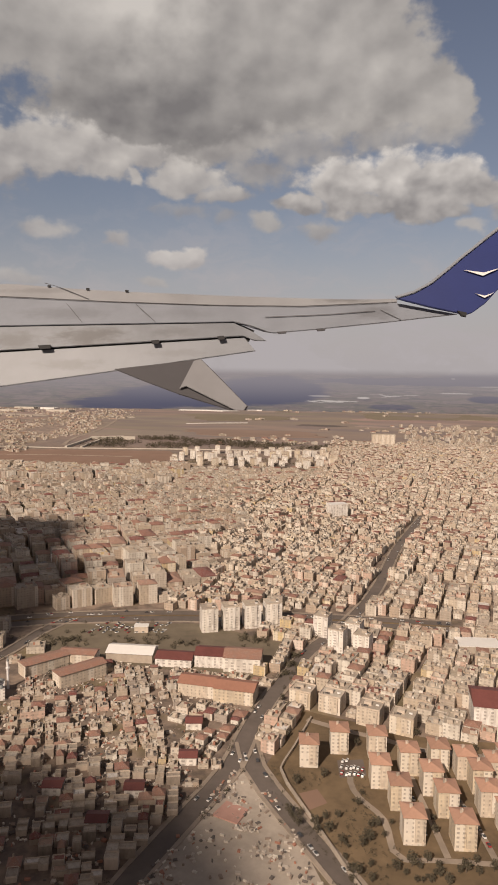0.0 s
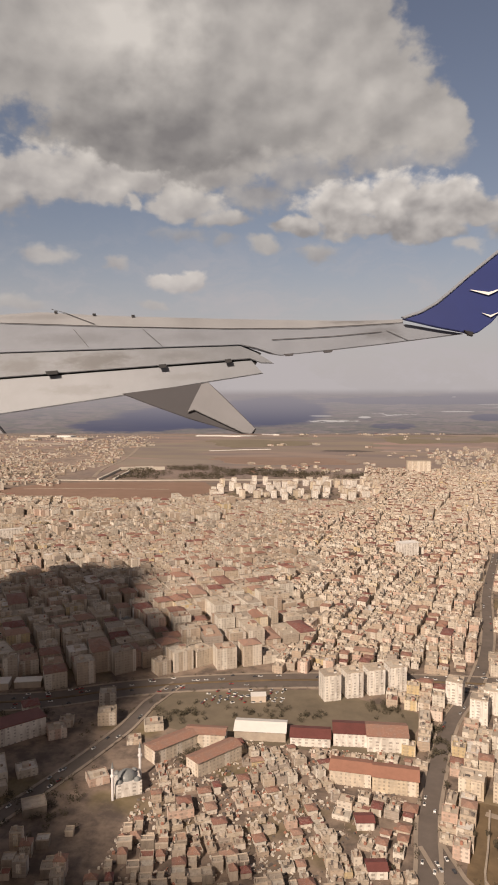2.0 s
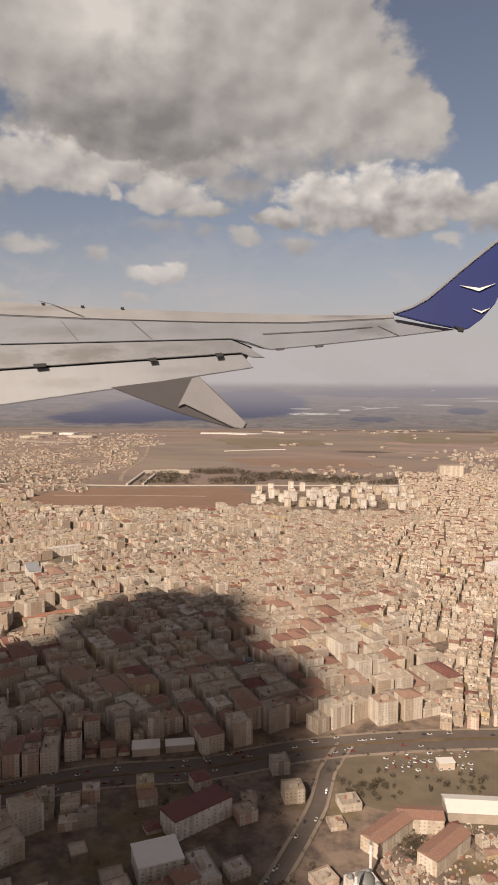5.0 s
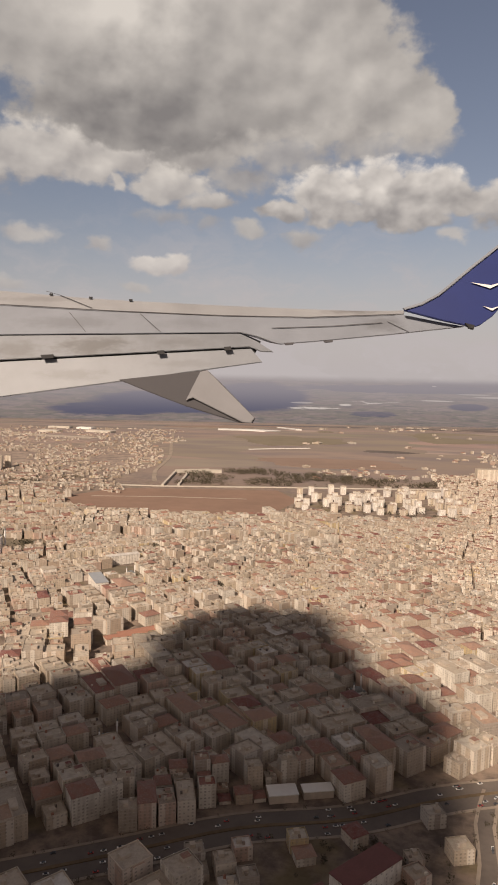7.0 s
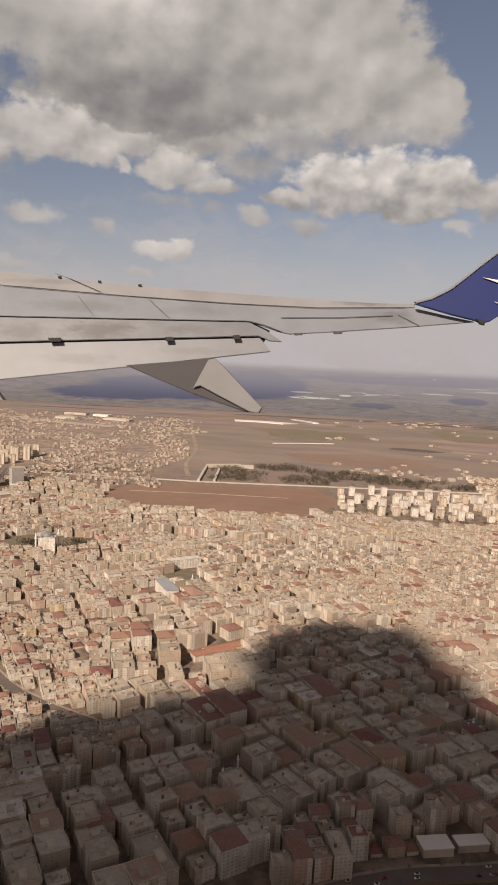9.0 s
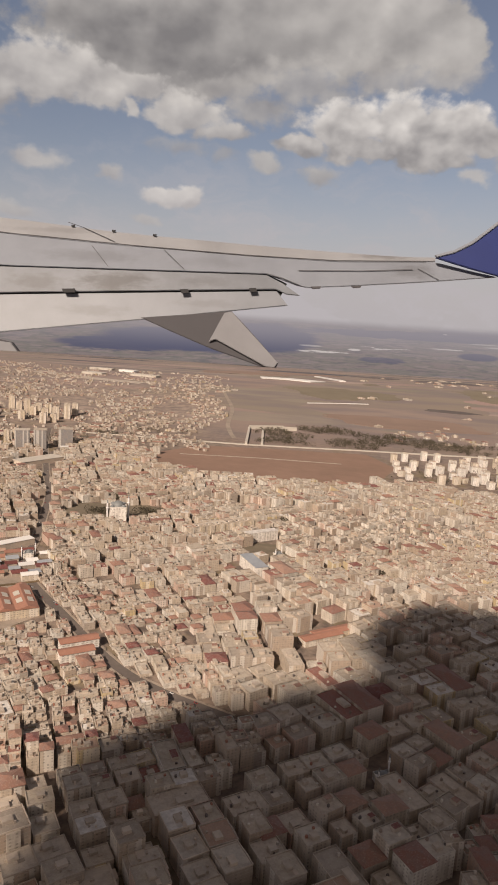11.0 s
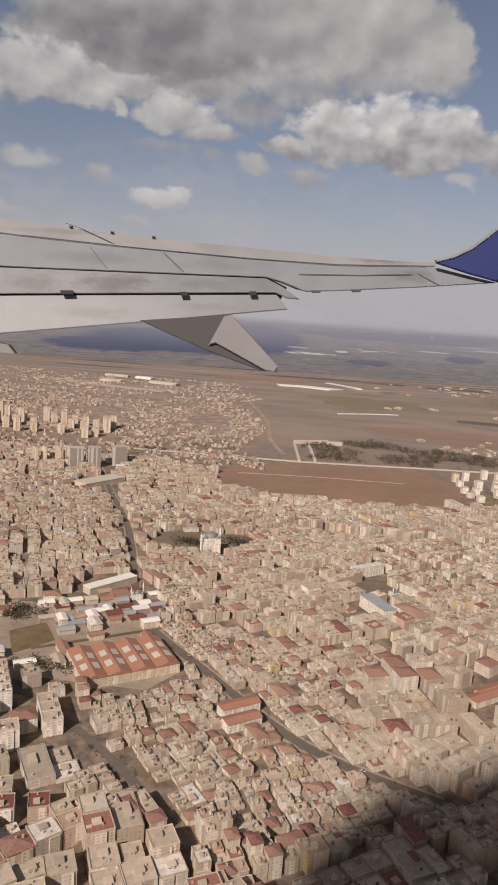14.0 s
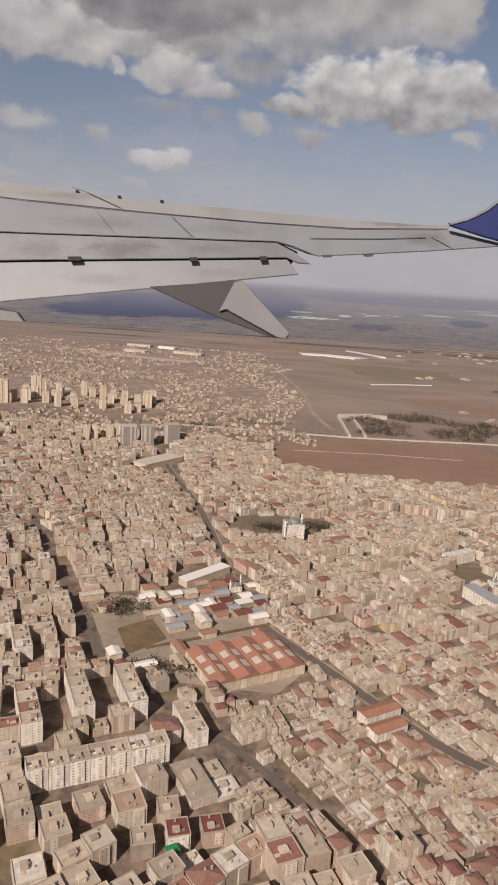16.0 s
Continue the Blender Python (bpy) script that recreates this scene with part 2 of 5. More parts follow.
def facade(name, source, stops=WALLS, storey=1.06, bay=1.35):
    """Rendered walls with rows of windows in metres of the wall's own map."""
    m, n, b = material(name, 0.85)
    uv = n("TexCoord").outputs["UV"]
    s = n("SeparateXYZ", uv)
    rnd = n("ObjectInfo").outputs["Random"] if source == "object" else n("NewGeometry").outputs["Random Per Island"]
    base = n.ramp(rnd, stops)
    base.color_ramp.interpolation = "CONSTANT"
    fx, fz = n.math("FRACT", n.math("DIVIDE", s.outputs[0], bay)), n.math("FRACT", n.math("DIVIDE", s.outputs[1], storey))
    wide = n.math("MULTIPLY_ADD", n.math("FRACT", n.math("MULTIPLY", rnd, 7.31)), 0.12, 0.13)
    inx = n.math("LESS_THAN", n.math("ABSOLUTE", n.math("SUBTRACT", fx, 0.5)), wide)
    inz = n.math("LESS_THAN", n.math("ABSOLUTE", n.math("SUBTRACT", fz, 0.55)), 0.23)
    cell = n("TexWhiteNoise", n("CombineXYZ", n.math("FLOOR", n.math("DIVIDE", s.outputs[0], bay)), n.math("FLOOR", n.math("DIVIDE", s.outputs[1], storey)), rnd))
    win = n.math("MULTIPLY", n.math("MULTIPLY", inx, inz), n.math("GREATER_THAN", cell.outputs["Value"], 0.2))
    slab = n.math("GREATER_THAN", fz, 0.93)
    dirt = n.noise(n("CombineXYZ", s.outputs[0], n.math("MULTIPLY", s.outputs[1], 0.35), rnd), 0.8, 4.0)
    body = n.mix(0.55, base, n.mix(n.range(dirt, 0.3, 0.75), (0.30, 0.25, 0.21), base.outputs[0]))
    body = n.mix(n.math("MULTIPLY", slab, 0.25), body, (0.75, 0.70, 0.64))
    column = n("TexWhiteNoise", n("CombineXYZ", n.math("FLOOR", n.math("DIVIDE", s.outputs[0], bay * 1.5)), 7.0, rnd))
    pale = n.math("MULTIPLY", n.math("GREATER_THAN", column.outputs["Value"], 0.72), n.math("GREATER_THAN", s.outputs[1], 0.3))
    body = n.mix(n.math("MULTIPLY", pale, 0.45), body, (0.80, 0.76, 0.69))
    n.put(b, 0, n.mix(n.math("MULTIPLY", win, 0.62), body, n.mix(cell.outputs["Value"], (0.08, 0.072, 0.07), (0.36, 0.31, 0.26))))
    n.put(b, 2, n.math("MULTIPLY_ADD", win, -0.5, 0.85))
    return m


def roofing(name, source, stops):
    m, n, b = material(name, 0.9)
    p = n("TexCoord").outputs["Object"]
    rnd = n("ObjectInfo").outputs["Random"] if source == "object" else n("NewGeometry").outputs["Random Per Island"]
    base = n.ramp(n.math("FRACT", n.math("MULTIPLY", rnd, 3.77)), stops)
    base.color_ramp.interpolation = "CONSTANT"
    st = n.noise(p, 0.5, 5.0, 0.65)
    fine = n.noise(p, 2.6, 3.0)
    c = n.mix(n.range(st, 0.35, 0.7), n.vec("SCALE", base).outputs[0], n.mix(0.45, base, (0.20, 0.16, 0.14)))
    n.put(b, 0, n.mix(n.range(fine, 0.5, 0.75), c, n.mix(0.25, c, (0.65, 0.58, 0.5))))
    return m


FLAT = [(0.0, (0.44, 0.38, 0.305)), (0.25, (0.50, 0.43, 0.35)), (0.46, (0.36, 0.31, 0.255)), (0.62, (0.52, 0.47, 0.40)), (0.80, (0.40, 0.27, 0.20)), (0.88, (0.27, 0.11, 0.085)), (0.93, (0.66, 0.63, 0.59))]
TILE = [(0.0, (0.29, 0.155, 0.112)), (0.35, (0.235, 0.112, 0.085)), (0.6, (0.33, 0.20, 0.15)), (0.78, (0.18, 0.058, 0.05))]
M_WALL, M_WALLS = facade("rendered_wall", "object"), facade("rendered_walls_far", "island")
M_FLAT, M_FLATS = roofing("flat_roof", "object", FLAT), roofing("flat_roofs_far", "island", FLAT)
M_TILE, M_TILES = roofing("clay_tiles", "object", TILE), roofing("clay_tiles_far", "island", TILE)
M_WHITE = facade("white_wall", "object", [(0.0, (0.84, 0.81, 0.77)), (0.5, (0.80, 0.76, 0.70))], 1.06, 2.1)
M_CREAM = facade("cream_wall", "object", [(0.0, (0.66, 0.57, 0.46)), (0.5, (0.64, 0.54, 0.40))])
M_GAPROOF = paint("bitumen_sheet", (0.10, 0.09, 0.085), 0.3, 0.8, 0.9)
M_HUT = paint("weathered_render", (0.36, 0.30, 0.245), 0.35, 0.6, 0.95, per_object=0.9)
M_PLAIN = paint("pale_render", (0.47, 0.40, 0.33), 0.25, 0.8, 0.9, per_object=0.5)
M_WHITEROOF = paint("white_sheet_metal", (0.75, 0.73, 0.70), 0.08, 0.6, 0.5)
M_REDROOF = paint("dark_red_roof", (0.16, 0.055, 0.048), 0.25, 1.2, 0.7, per_object=0.3)
M_ORANGE = paint("orange_roof", (0.33, 0.165, 0.115), 0.2, 0.8, 0.8)
M_PALETILE = paint("pale_terracotta", (0.42, 0.25, 0.18), 0.22, 0.9, 0.85, per_object=0.4)
M_ASPHALT = paint("asphalt", (0.135, 0.112, 0.098), 0.3, 0.3, 0.9)
M_PAVE = paint("pale_paving", (0.29, 0.24, 0.195), 0.4, 0.25, 0.9)
M_GRASS = paint("dry_grass", (0.150, 0.106, 0.062), 0.6, 0.22, 1.0)
M_BROWN = paint("ploughed_earth", (0.235, 0.15, 0.11), 0.2, 0.06, 1.0)
M_TREE = paint("dark_foliage", (0.08, 0.068, 0.045), 0.5, 0.8, 1.0)
M_YARD = paint("worn_yard", (0.155, 0.128, 0.092), 0.5, 0.12, 1.0)
M_TARP = paint("green_tarpaulin", (0.02, 0.22, 0.09), 0.2, 0.8, 0.6)
M_BLUEROOF = paint("blue_grey_sheet", (0.31, 0.33, 0.36), 0.2, 0.6, 0.6)
M_SAND = paint("pale_rubble", (0.40, 0.345, 0.29), 0.3, 0.3, 1.0)
M_CLOUD = paint("cloud", (0.85, 0.85, 0.85), 0.05, 0.02, 1.0)


def rubble_material():
    m, n, b = material("broken_masonry", 0.95)
    c = n.ramp(n("NewGeometry").outputs["Random Per Island"], [(0.0, (0.50, 0.44, 0.38)), (0.3, (0.28, 0.22, 0.18)), (0.5, (0.62, 0.57, 0.50)), (0.7, (0.34, 0.17, 0.12)), (0.82, (0.14, 0.12, 0.11))])
    c.color_ramp.interpolation = "CONSTANT"
    n.put(b, 0, c)
    return m


M_RUBBLE = rubble_material()


def ground_material():
    m, n, b = material("ground", 1.0)
    p = n("NewGeometry").outputs["Position"]
    s = n("SeparateXYZ", p)
    town = n.mix(n.range(n.noise(p, 0.12, 6.0, 0.65), 0.35, 0.65), (0.105, 0.082, 0.070), (0.26, 0.20, 0.158))
    town = n.mix(n.math("MULTIPLY", n.range(n.noise(p, 0.035, 3.0), 0.52, 0.66), 0.6), town, (0.15, 0.12, 0.05))
    stretch = n.vec("MULTIPLY", p, (0.45, 1.0, 1.0))
    patch = n("TexVoronoi", n.vec("ADD", stretch, n.vec("MULTIPLY", n.noise(p, 0.004, 3.0).outputs["Color"], (90, 90, 0))))
    patch.inputs["Scale"].default_value = 0.0075
    tint = n.ramp(n("SeparateColor", patch.outputs["Color"]).outputs[0], [(0.0, (0.27, 0.20, 0.17)), (0.3, (0.225, 0.19, 0.15)), (0.5, (0.32, 0.225, 0.20)), (0.7, (0.20, 0.185, 0.135)), (0.9, (0.33, 0.26, 0.225))])
    field = n.mix(n.range(n.noise(stretch, 0.012, 5.0), 0.35, 0.7), tint, (0.19, 0.155, 0.15))
    woods = n.range(n.noise(n.vec("MULTIPLY", p, (0.4, 1.0, 1.0)), 0.0022, 4.0), 0.56, 0.62)
    field = n.mix(n.math("MULTIPLY", woods, n.range(s.outputs[1], 1800.0, 2400.0)), field, (0.075, 0.075, 0.085))
    # trodden ground between the houses of the suburb
    edge = n.math("ADD", s.outputs[0], n.math("MULTIPLY_ADD", s.outputs[1], 0.16, n.math("MULTIPLY", n.noise(p, 0.008, 4.0), 160.0)))
    built = n.math("MULTIPLY", n.range(edge, -230.0, -300.0), n.range(s.outputs[1], 1750.0, 1150.0))
    plots = n.mix(n.range(n.noise(p, 0.05, 5.0, 0.7), 0.35, 0.65), (0.16, 0.125, 0.105), (0.36, 0.285, 0.23))
    field = n.mix(n.math("MULTIPLY", built, 0.75), field, plots)
    n.put(b, 0, n.mix(n.range(s.outputs[1], 700.0, 1050.0), town, field))
    return m


M_GROUND = ground_material()


# ---- mesh helpers ----
def link(name, bm, mat, parent=None, label=""):
    me = bpy.data.meshes.new(name)
    bm.to_mesh(me)
    bm.free()
    for m in mat if isinstance(mat, (list, tuple)) else [mat]:
        me.materials.append(m)
    ob = new(name, me)
    ob.parent = parent
    return tagged(ob, label)


part = link


def add_box(bm, x0, x1, y0, y1, z0, z1, uv=True, mat=0, bottom=False):
    """A box whose sides carry a map in metres."""
    lay = bm.loops.layers.uv.verify()
    v = [bm.verts.new(c) for c in ((x0, y0, z0), (x1, y0, z0), (x1, y1, z0), (x0, y1, z0), (x0, y0, z1), (x1, y0, z1), (x1, y1, z1), (x0, y1, z1))]
    run = 0.0
    for a, b, w in ((0, 1, x1 - x0), (1, 2, y1 - y0), (2, 3, x1 - x0), (3, 0, y1 - y0)):
        f = bm.faces.new((v[a], v[b], v[b + 4], v[a + 4]))
        f.material_index = mat
        for loop, c in zip(f.loops, ((run, 0), (run + w, 0), (run + w, z1 - z0), (run, z1 - z0))):
            loop[lay].uv = c
        run += w
    f = bm.faces.new(v[4:])
    f.material_index = mat
    for loop in f.loops:
        loop[lay].uv = (0.0, 0.03)
    if bottom:
        bm.faces.new(v[3::-1])


def prism(points, z0, z1):
    """A solid over a flat outline."""
    bm = bmesh.new()
    lo = [bm.verts.new((x, y, z0)) for x, y in points]
    hi = [bm.verts.new((x, y, z1)) for x, y in points]
    top = bm.faces.new(hi)
    bm.faces.new(lo[::-1])
    for i in range(len(points)):
        j = (i + 1) % len(points)
        bm.faces.new((lo[i], lo[j], hi[j], hi[i]))
    bmesh.ops.recalc_face_normals(bm, faces=bm.faces)
    bmesh.ops.triangulate(bm, faces=[f for f in bm.faces if len(f.verts) > 4])
    return bm


def ribbon(points, width, z0, z1):
    """A strip of even width along a line, with thickness."""
    pts = [Vector(p) for p in points]
    left, right = [], []
    for i, p in enumerate(pts):
        d = (pts[min(i + 1, len(pts) - 1)] - pts[max(i - 1, 0)]).normalized()
        o = Vector((-d.y, d.x)) * width / 2
        left.append(p + o), right.append(p - o)
    return prism([*left, *right[::-1]], z0, z1)


def smooth_line(points, step=8.0):
    pts, out = [Vector(p) for p in points], []
    for i in range(len(pts) - 1):
        a, b, c, d = pts[max(i - 1, 0)], pts[i], pts[i + 1], pts[min(i + 2, len(pts) - 1)]
        k = max(1, int((c - b).length / step))
        for s in range(k):
            t = s / k
            out.append(0.5 * (2 * b + (c - a) * t + (2 * a - 5 * b + 4 * c - d) * t * t + (3 * b - a - 3 * c + d) * t ** 3))
    return [*out, pts[-1]]


def inside(x, y, poly):
    hit = False
    for (ax, ay), (bx, by) in zip(poly, poly[1:] + poly[:1]):
        if (ay > y) != (by > y) and x < (bx - ax) * (y - ay) / (by - ay) + ax:
            hit = not hit
    return hit


# ---- the plan's correction to east and west ----
def shift(x, y):
    """By how much a place of the rough plan moves along x, from the stretch of flight that sees it."""
    far = np.maximum(0.0, np.asarray(y, dtype=float) - 40)
    low, high = np.clip(x - 0.193 * far, -417, 0), np.clip(x + 0.527 * far, -417, 0)
    return -(36 + 0.163 * (low + high) / 2) * far / 1216


# ---- ground, roads, fields ----
PROFILE = ((-9000, 0.0), (1850, 0.0), (2050, -6.0), (4660, -150.0), (9000, -420.0))


def land(x, y):
    """The height of the land: level under the town, then falling gently into a wide valley."""
    u = 0.986 * y - 0.168 * x
    for (a, za), (b, zb) in zip(PROFILE, PROFILE[1:]):
        if u < b:
            return za + (zb - za) * max(0.0, (u - a) / (b - a))
    return PROFILE[-1][1]


def drape(bm):
    """Lays a flat piece onto the land."""
    for v in bm.verts:
        v.co.z += land(v.co.x, v.co.y)
    return bm


bm = bmesh.new()
STEPS = [-6000, -2000, 0, 300, 600, 900, 1200, 1500, 1850, 2050, 2500, 3000, 3500, 4000, 4400, 4660, 5200, 6500, 8500]
grid = []
for u in STEPS:
    line = []
    for k in range(41):
        x = -6000 + 300 * k
        y = (u + 0.168 * x) / 0.986
        line.append(bm.verts.new((x, y, land(x, y))))
    grid.append(line)
for a, b in zip(grid, grid[1:]):
    for k in range(40):
        bm.faces.new((a[k], a[k + 1], b[k + 1], b[k]))
ground = link("ground", bm, M_GROUND)
tagged(ground, "dusty brown ground with dry fields to the horizon", "ground", kind="structure")

ROADS = {
    "avenue": (5.0, [(-52, 100), (-45, 128), (-38.6, 149.6), (-33, 169.6), (-30.9, 193.8), (-25.8, 221), (-18.7, 251), (-4.5, 287), (8.3, 336), (22, 420), (45, 520)]),
    "branch": (5.0, [(-31, 183), (-27, 171), (-21.3, 161.6), (-11.6, 148.2), (-2.2, 135.4), (10, 118)]),
    "boulevard": (13.0, [(-330, 165), (-280, 190), (-238, 212), (-205, 230), (-170, 241), (-138, 258), (-104, 270), (-66, 279), (-15, 286), (40, 290)]),
    "cross": (4.5, [(-156, 140), (-149, 167), (-139.7, 194), (-130.4, 227), (-128.2, 246), (-122, 265)]),
    "west": (5.0, [(-680, 850), (-636, 753), (-580, 645), (-532, 556), (-491, 458), (-470, 404), (-419, 353), (-370, 310), (-320, 290)]),
    "parkway": (4.0, [(-760, 560), (-700, 592), (-640, 618), (-612, 650), (-606, 700), (-618, 770), (-620, 810), (-568, 875), (-500, 905)]),
    "school": (3.6, [(-640, 500), (-573, 410), (-538, 361), (-511, 329), (-478, 310), (-440, 285), (-400, 250)]),
}
for level, (name, (w, pts)) in enumerate(list(ROADS.items())):
    line = smooth_line(pts)
    ROADS[name] = (w, [tuple(p) for p in line])
    ob = link("road", ribbon(line, w, -0.2 - level * 0.01, 0.06 + level * 0.012), M_ASPHALT)
    tagged(ob, "grey asphalt road running through the town", "road", kind="structure")

for name, side in (("boulevard", 1), ("boulevard", -1), ("avenue", 1), ("avenue", -1), ("branch", 1), ("branch", -1), ("cross", 1), ("cross", -1), ("west", 1), ("west", -1)):
    w, pts = ROADS[name]
    off = []
    for i, p in enumerate(pts):
        d = (Vector(pts[min(i + 1, len(pts) - 1)]) - Vector(pts[max(i - 1, 0)])).normalized()
        off.append(Vector(p) + Vector((-d.y, d.x)) * side * (w / 2 + 0.55))
    level += 1
    tagged(link("pavement", ribbon(off, 1.1, -0.3 - level * 0.01, 0.15 + level * 0.008), M_PAVE), "pale kerbed pavement along the road", "pavement", kind="structure")
tagged(link("median", ribbon([Vector(p) for p in ROADS["boulevard"][1]], 1.2, -0.5, 0.31), M_GRASS), "dry grass median of the boulevard", "median", kind="structure")
EARTH = [(-505, 770), (-470, 832), (-390, 850), (-274, 872), (-240, 805), (-262, 712), (-340, 672), (-422, 668), (-485, 690)]
PARK = [(-508, 520), (-478, 502), (-445, 518), (-422, 540), (-446, 562), (-500, 548)]
SQUARE = [(-358, 482), (-345, 470), (-322, 480), (-330, 502), (-346, 500)]
PITCH = [(-525, 366), (-512, 345), (-499, 363), (-512, 380)]
YARD = [(-556, 398), (-512, 328), (-442, 332), (-432, 352), (-462, 398), (-500, 405)]
ESTATE = [(-24, 172), (-17, 205), (22, 196), (60, 200), (62, 110), (0, 128), (-20, 160)]
RUBBLE = [(-32, 170), (-45, 120), (0, 120), (-19, 159)]
FORECOURT = [(-126, 256), (-124, 232), (-94, 224), (-36, 224), (-27, 256), (-66, 270), (-100, 262)]
for name, poly, mat, z, label in (("field", EARTH, M_BROWN, 0.05, "ploughed reddish brown field at the edge of town"),
                                  ("park", PARK, M_YARD, 0.06, "bare brown park with dark trees"),
                                  ("square", SQUARE, M_YARD, 0.06, "small square with bare reddish ground"),
                                  ("pitch", PITCH, M_GRASS, 0.12, "green sports pitch beside the school"),
                                  ("schoolyard", YARD, M_PAVE, 0.05, "pale paved schoolyard"),
                                  ("lawn", ESTATE, M_GRASS, 0.04, "dry olive lawn of the housing estate"),
                                  ("waste_ground", RUBBLE, M_SAND, 0.04, "pale rubble waste ground between the roads"),
                                  ("forecourt", FORECOURT, M_YARD, 0.045, "pale paved forecourt")):
    tagged(link(name, prism(poly, -0.2, z), mat), label, name.replace("_", " "), kind="structure")


# ---- the town ----
def hull(x, y):
    """The part of the plain that the town's houses are built on."""
    if not (-530 - 0.62 * (y - 240) < x < 62 + 0.20 * (y - 140)):
        return False
    if y < 112 + max(0, (-x - 40)) * 0.24:
        return False
    if x > -60:
        return y < 1060
    if x > -262:
        return y < 715 + 0.6 * max(0, x + 120)
    if x > -480:
        return y < 684
    return y < 775 - 0.05 * (x + 480)


BLOCKED = [EARTH, YARD, ESTATE, RUBBLE, FORECOURT, PARK, SQUARE]
KEEP_OUT = []
SEGMENTS = [(w, np.array(pts[:-1]), np.array(pts[1:])) for w, pts in ROADS.values()]


def gap_map():
    """The distance to the nearest kerb, on a grid of two metres."""
    gx, gy = np.meshgrid(np.arange(-1400, 480, 2.0), np.arange(80, 1240, 2.0))
    best = np.full(gx.shape, 1e6)
    for w, a, b in SEGMENTS:
        for (ax, ay), (bx, by) in zip(a, b):
            dx, dy = bx - ax, by - ay
            t = np.clip(((gx - ax) * dx + (gy - ay) * dy) / (dx * dx + dy * dy), 0, 1)
            best = np.minimum(best, np.hypot(gx - ax - t * dx, gy - ay - t * dy) - w / 2)
    return best


GAPS = gap_map()


def road_gap(x, y):
    u, v = (x + 1400) / 2, (y - 80) / 2
    i, j = int(u), int(v)
    if not (0 <= i < GAPS.shape[1] - 1 and 0 <= j < GAPS.shape[0] - 1):
        return 99.0
    u, v = u - i, v - j
    return (GAPS[j, i] * (1 - u) + GAPS[j, i + 1] * u) * (1 - v) + (GAPS[j + 1, i] * (1 - u) + GAPS[j + 1, i + 1] * u) * v


def free(x, y, r):
    if not hull(x, y) or any(inside(x, y, poly) for poly in BLOCKED):
        return False
    if any((x - a) ** 2 + (y - b) ** 2 < (q + r) ** 2 for a, b, q in KEEP_OUT):
        return False
    return road_gap(x, y) > r


def quarter(x, y):
    """Lot size, storeys from and to, share of tiled roofs, street direction of a part of town."""
    if -112 < x < -26 and y < 226:
        return 3.3, 1, 2, 0.13, 20
    if x < -440 and y > 690:
        return 7.4, 3, 7, 0.10, 30
    if -215 < x < -95 and y < 250:
        return 6.4, 2, 4, 0.25, 32
    if -335 < x < -95 and y < 440:
        return 9.2, 5, 8, 0.22 if x > -225 else 0.10, 40
    if x > -95:
        return 4.7, 2, 4, 0.14, -14
    if x < -475 and y < 440:
        return 8.0, 3, 7, 0.05, 36
    if -462 < x < -330 and 258 < y < 400:
        return 4.9, 1, 3, 0.15, 38
    if x < -365 and y < 300:
        return 8.8, 4, 8, 0.06, 36
    if -480 < x < -190 and y > 590:
        return 8.6, 5, 9, 0.06, 32
    if x < -240:
        return 7.7, 3, 6, 0.09, 40
    return 6.3, 3, 5, 0.11, 38


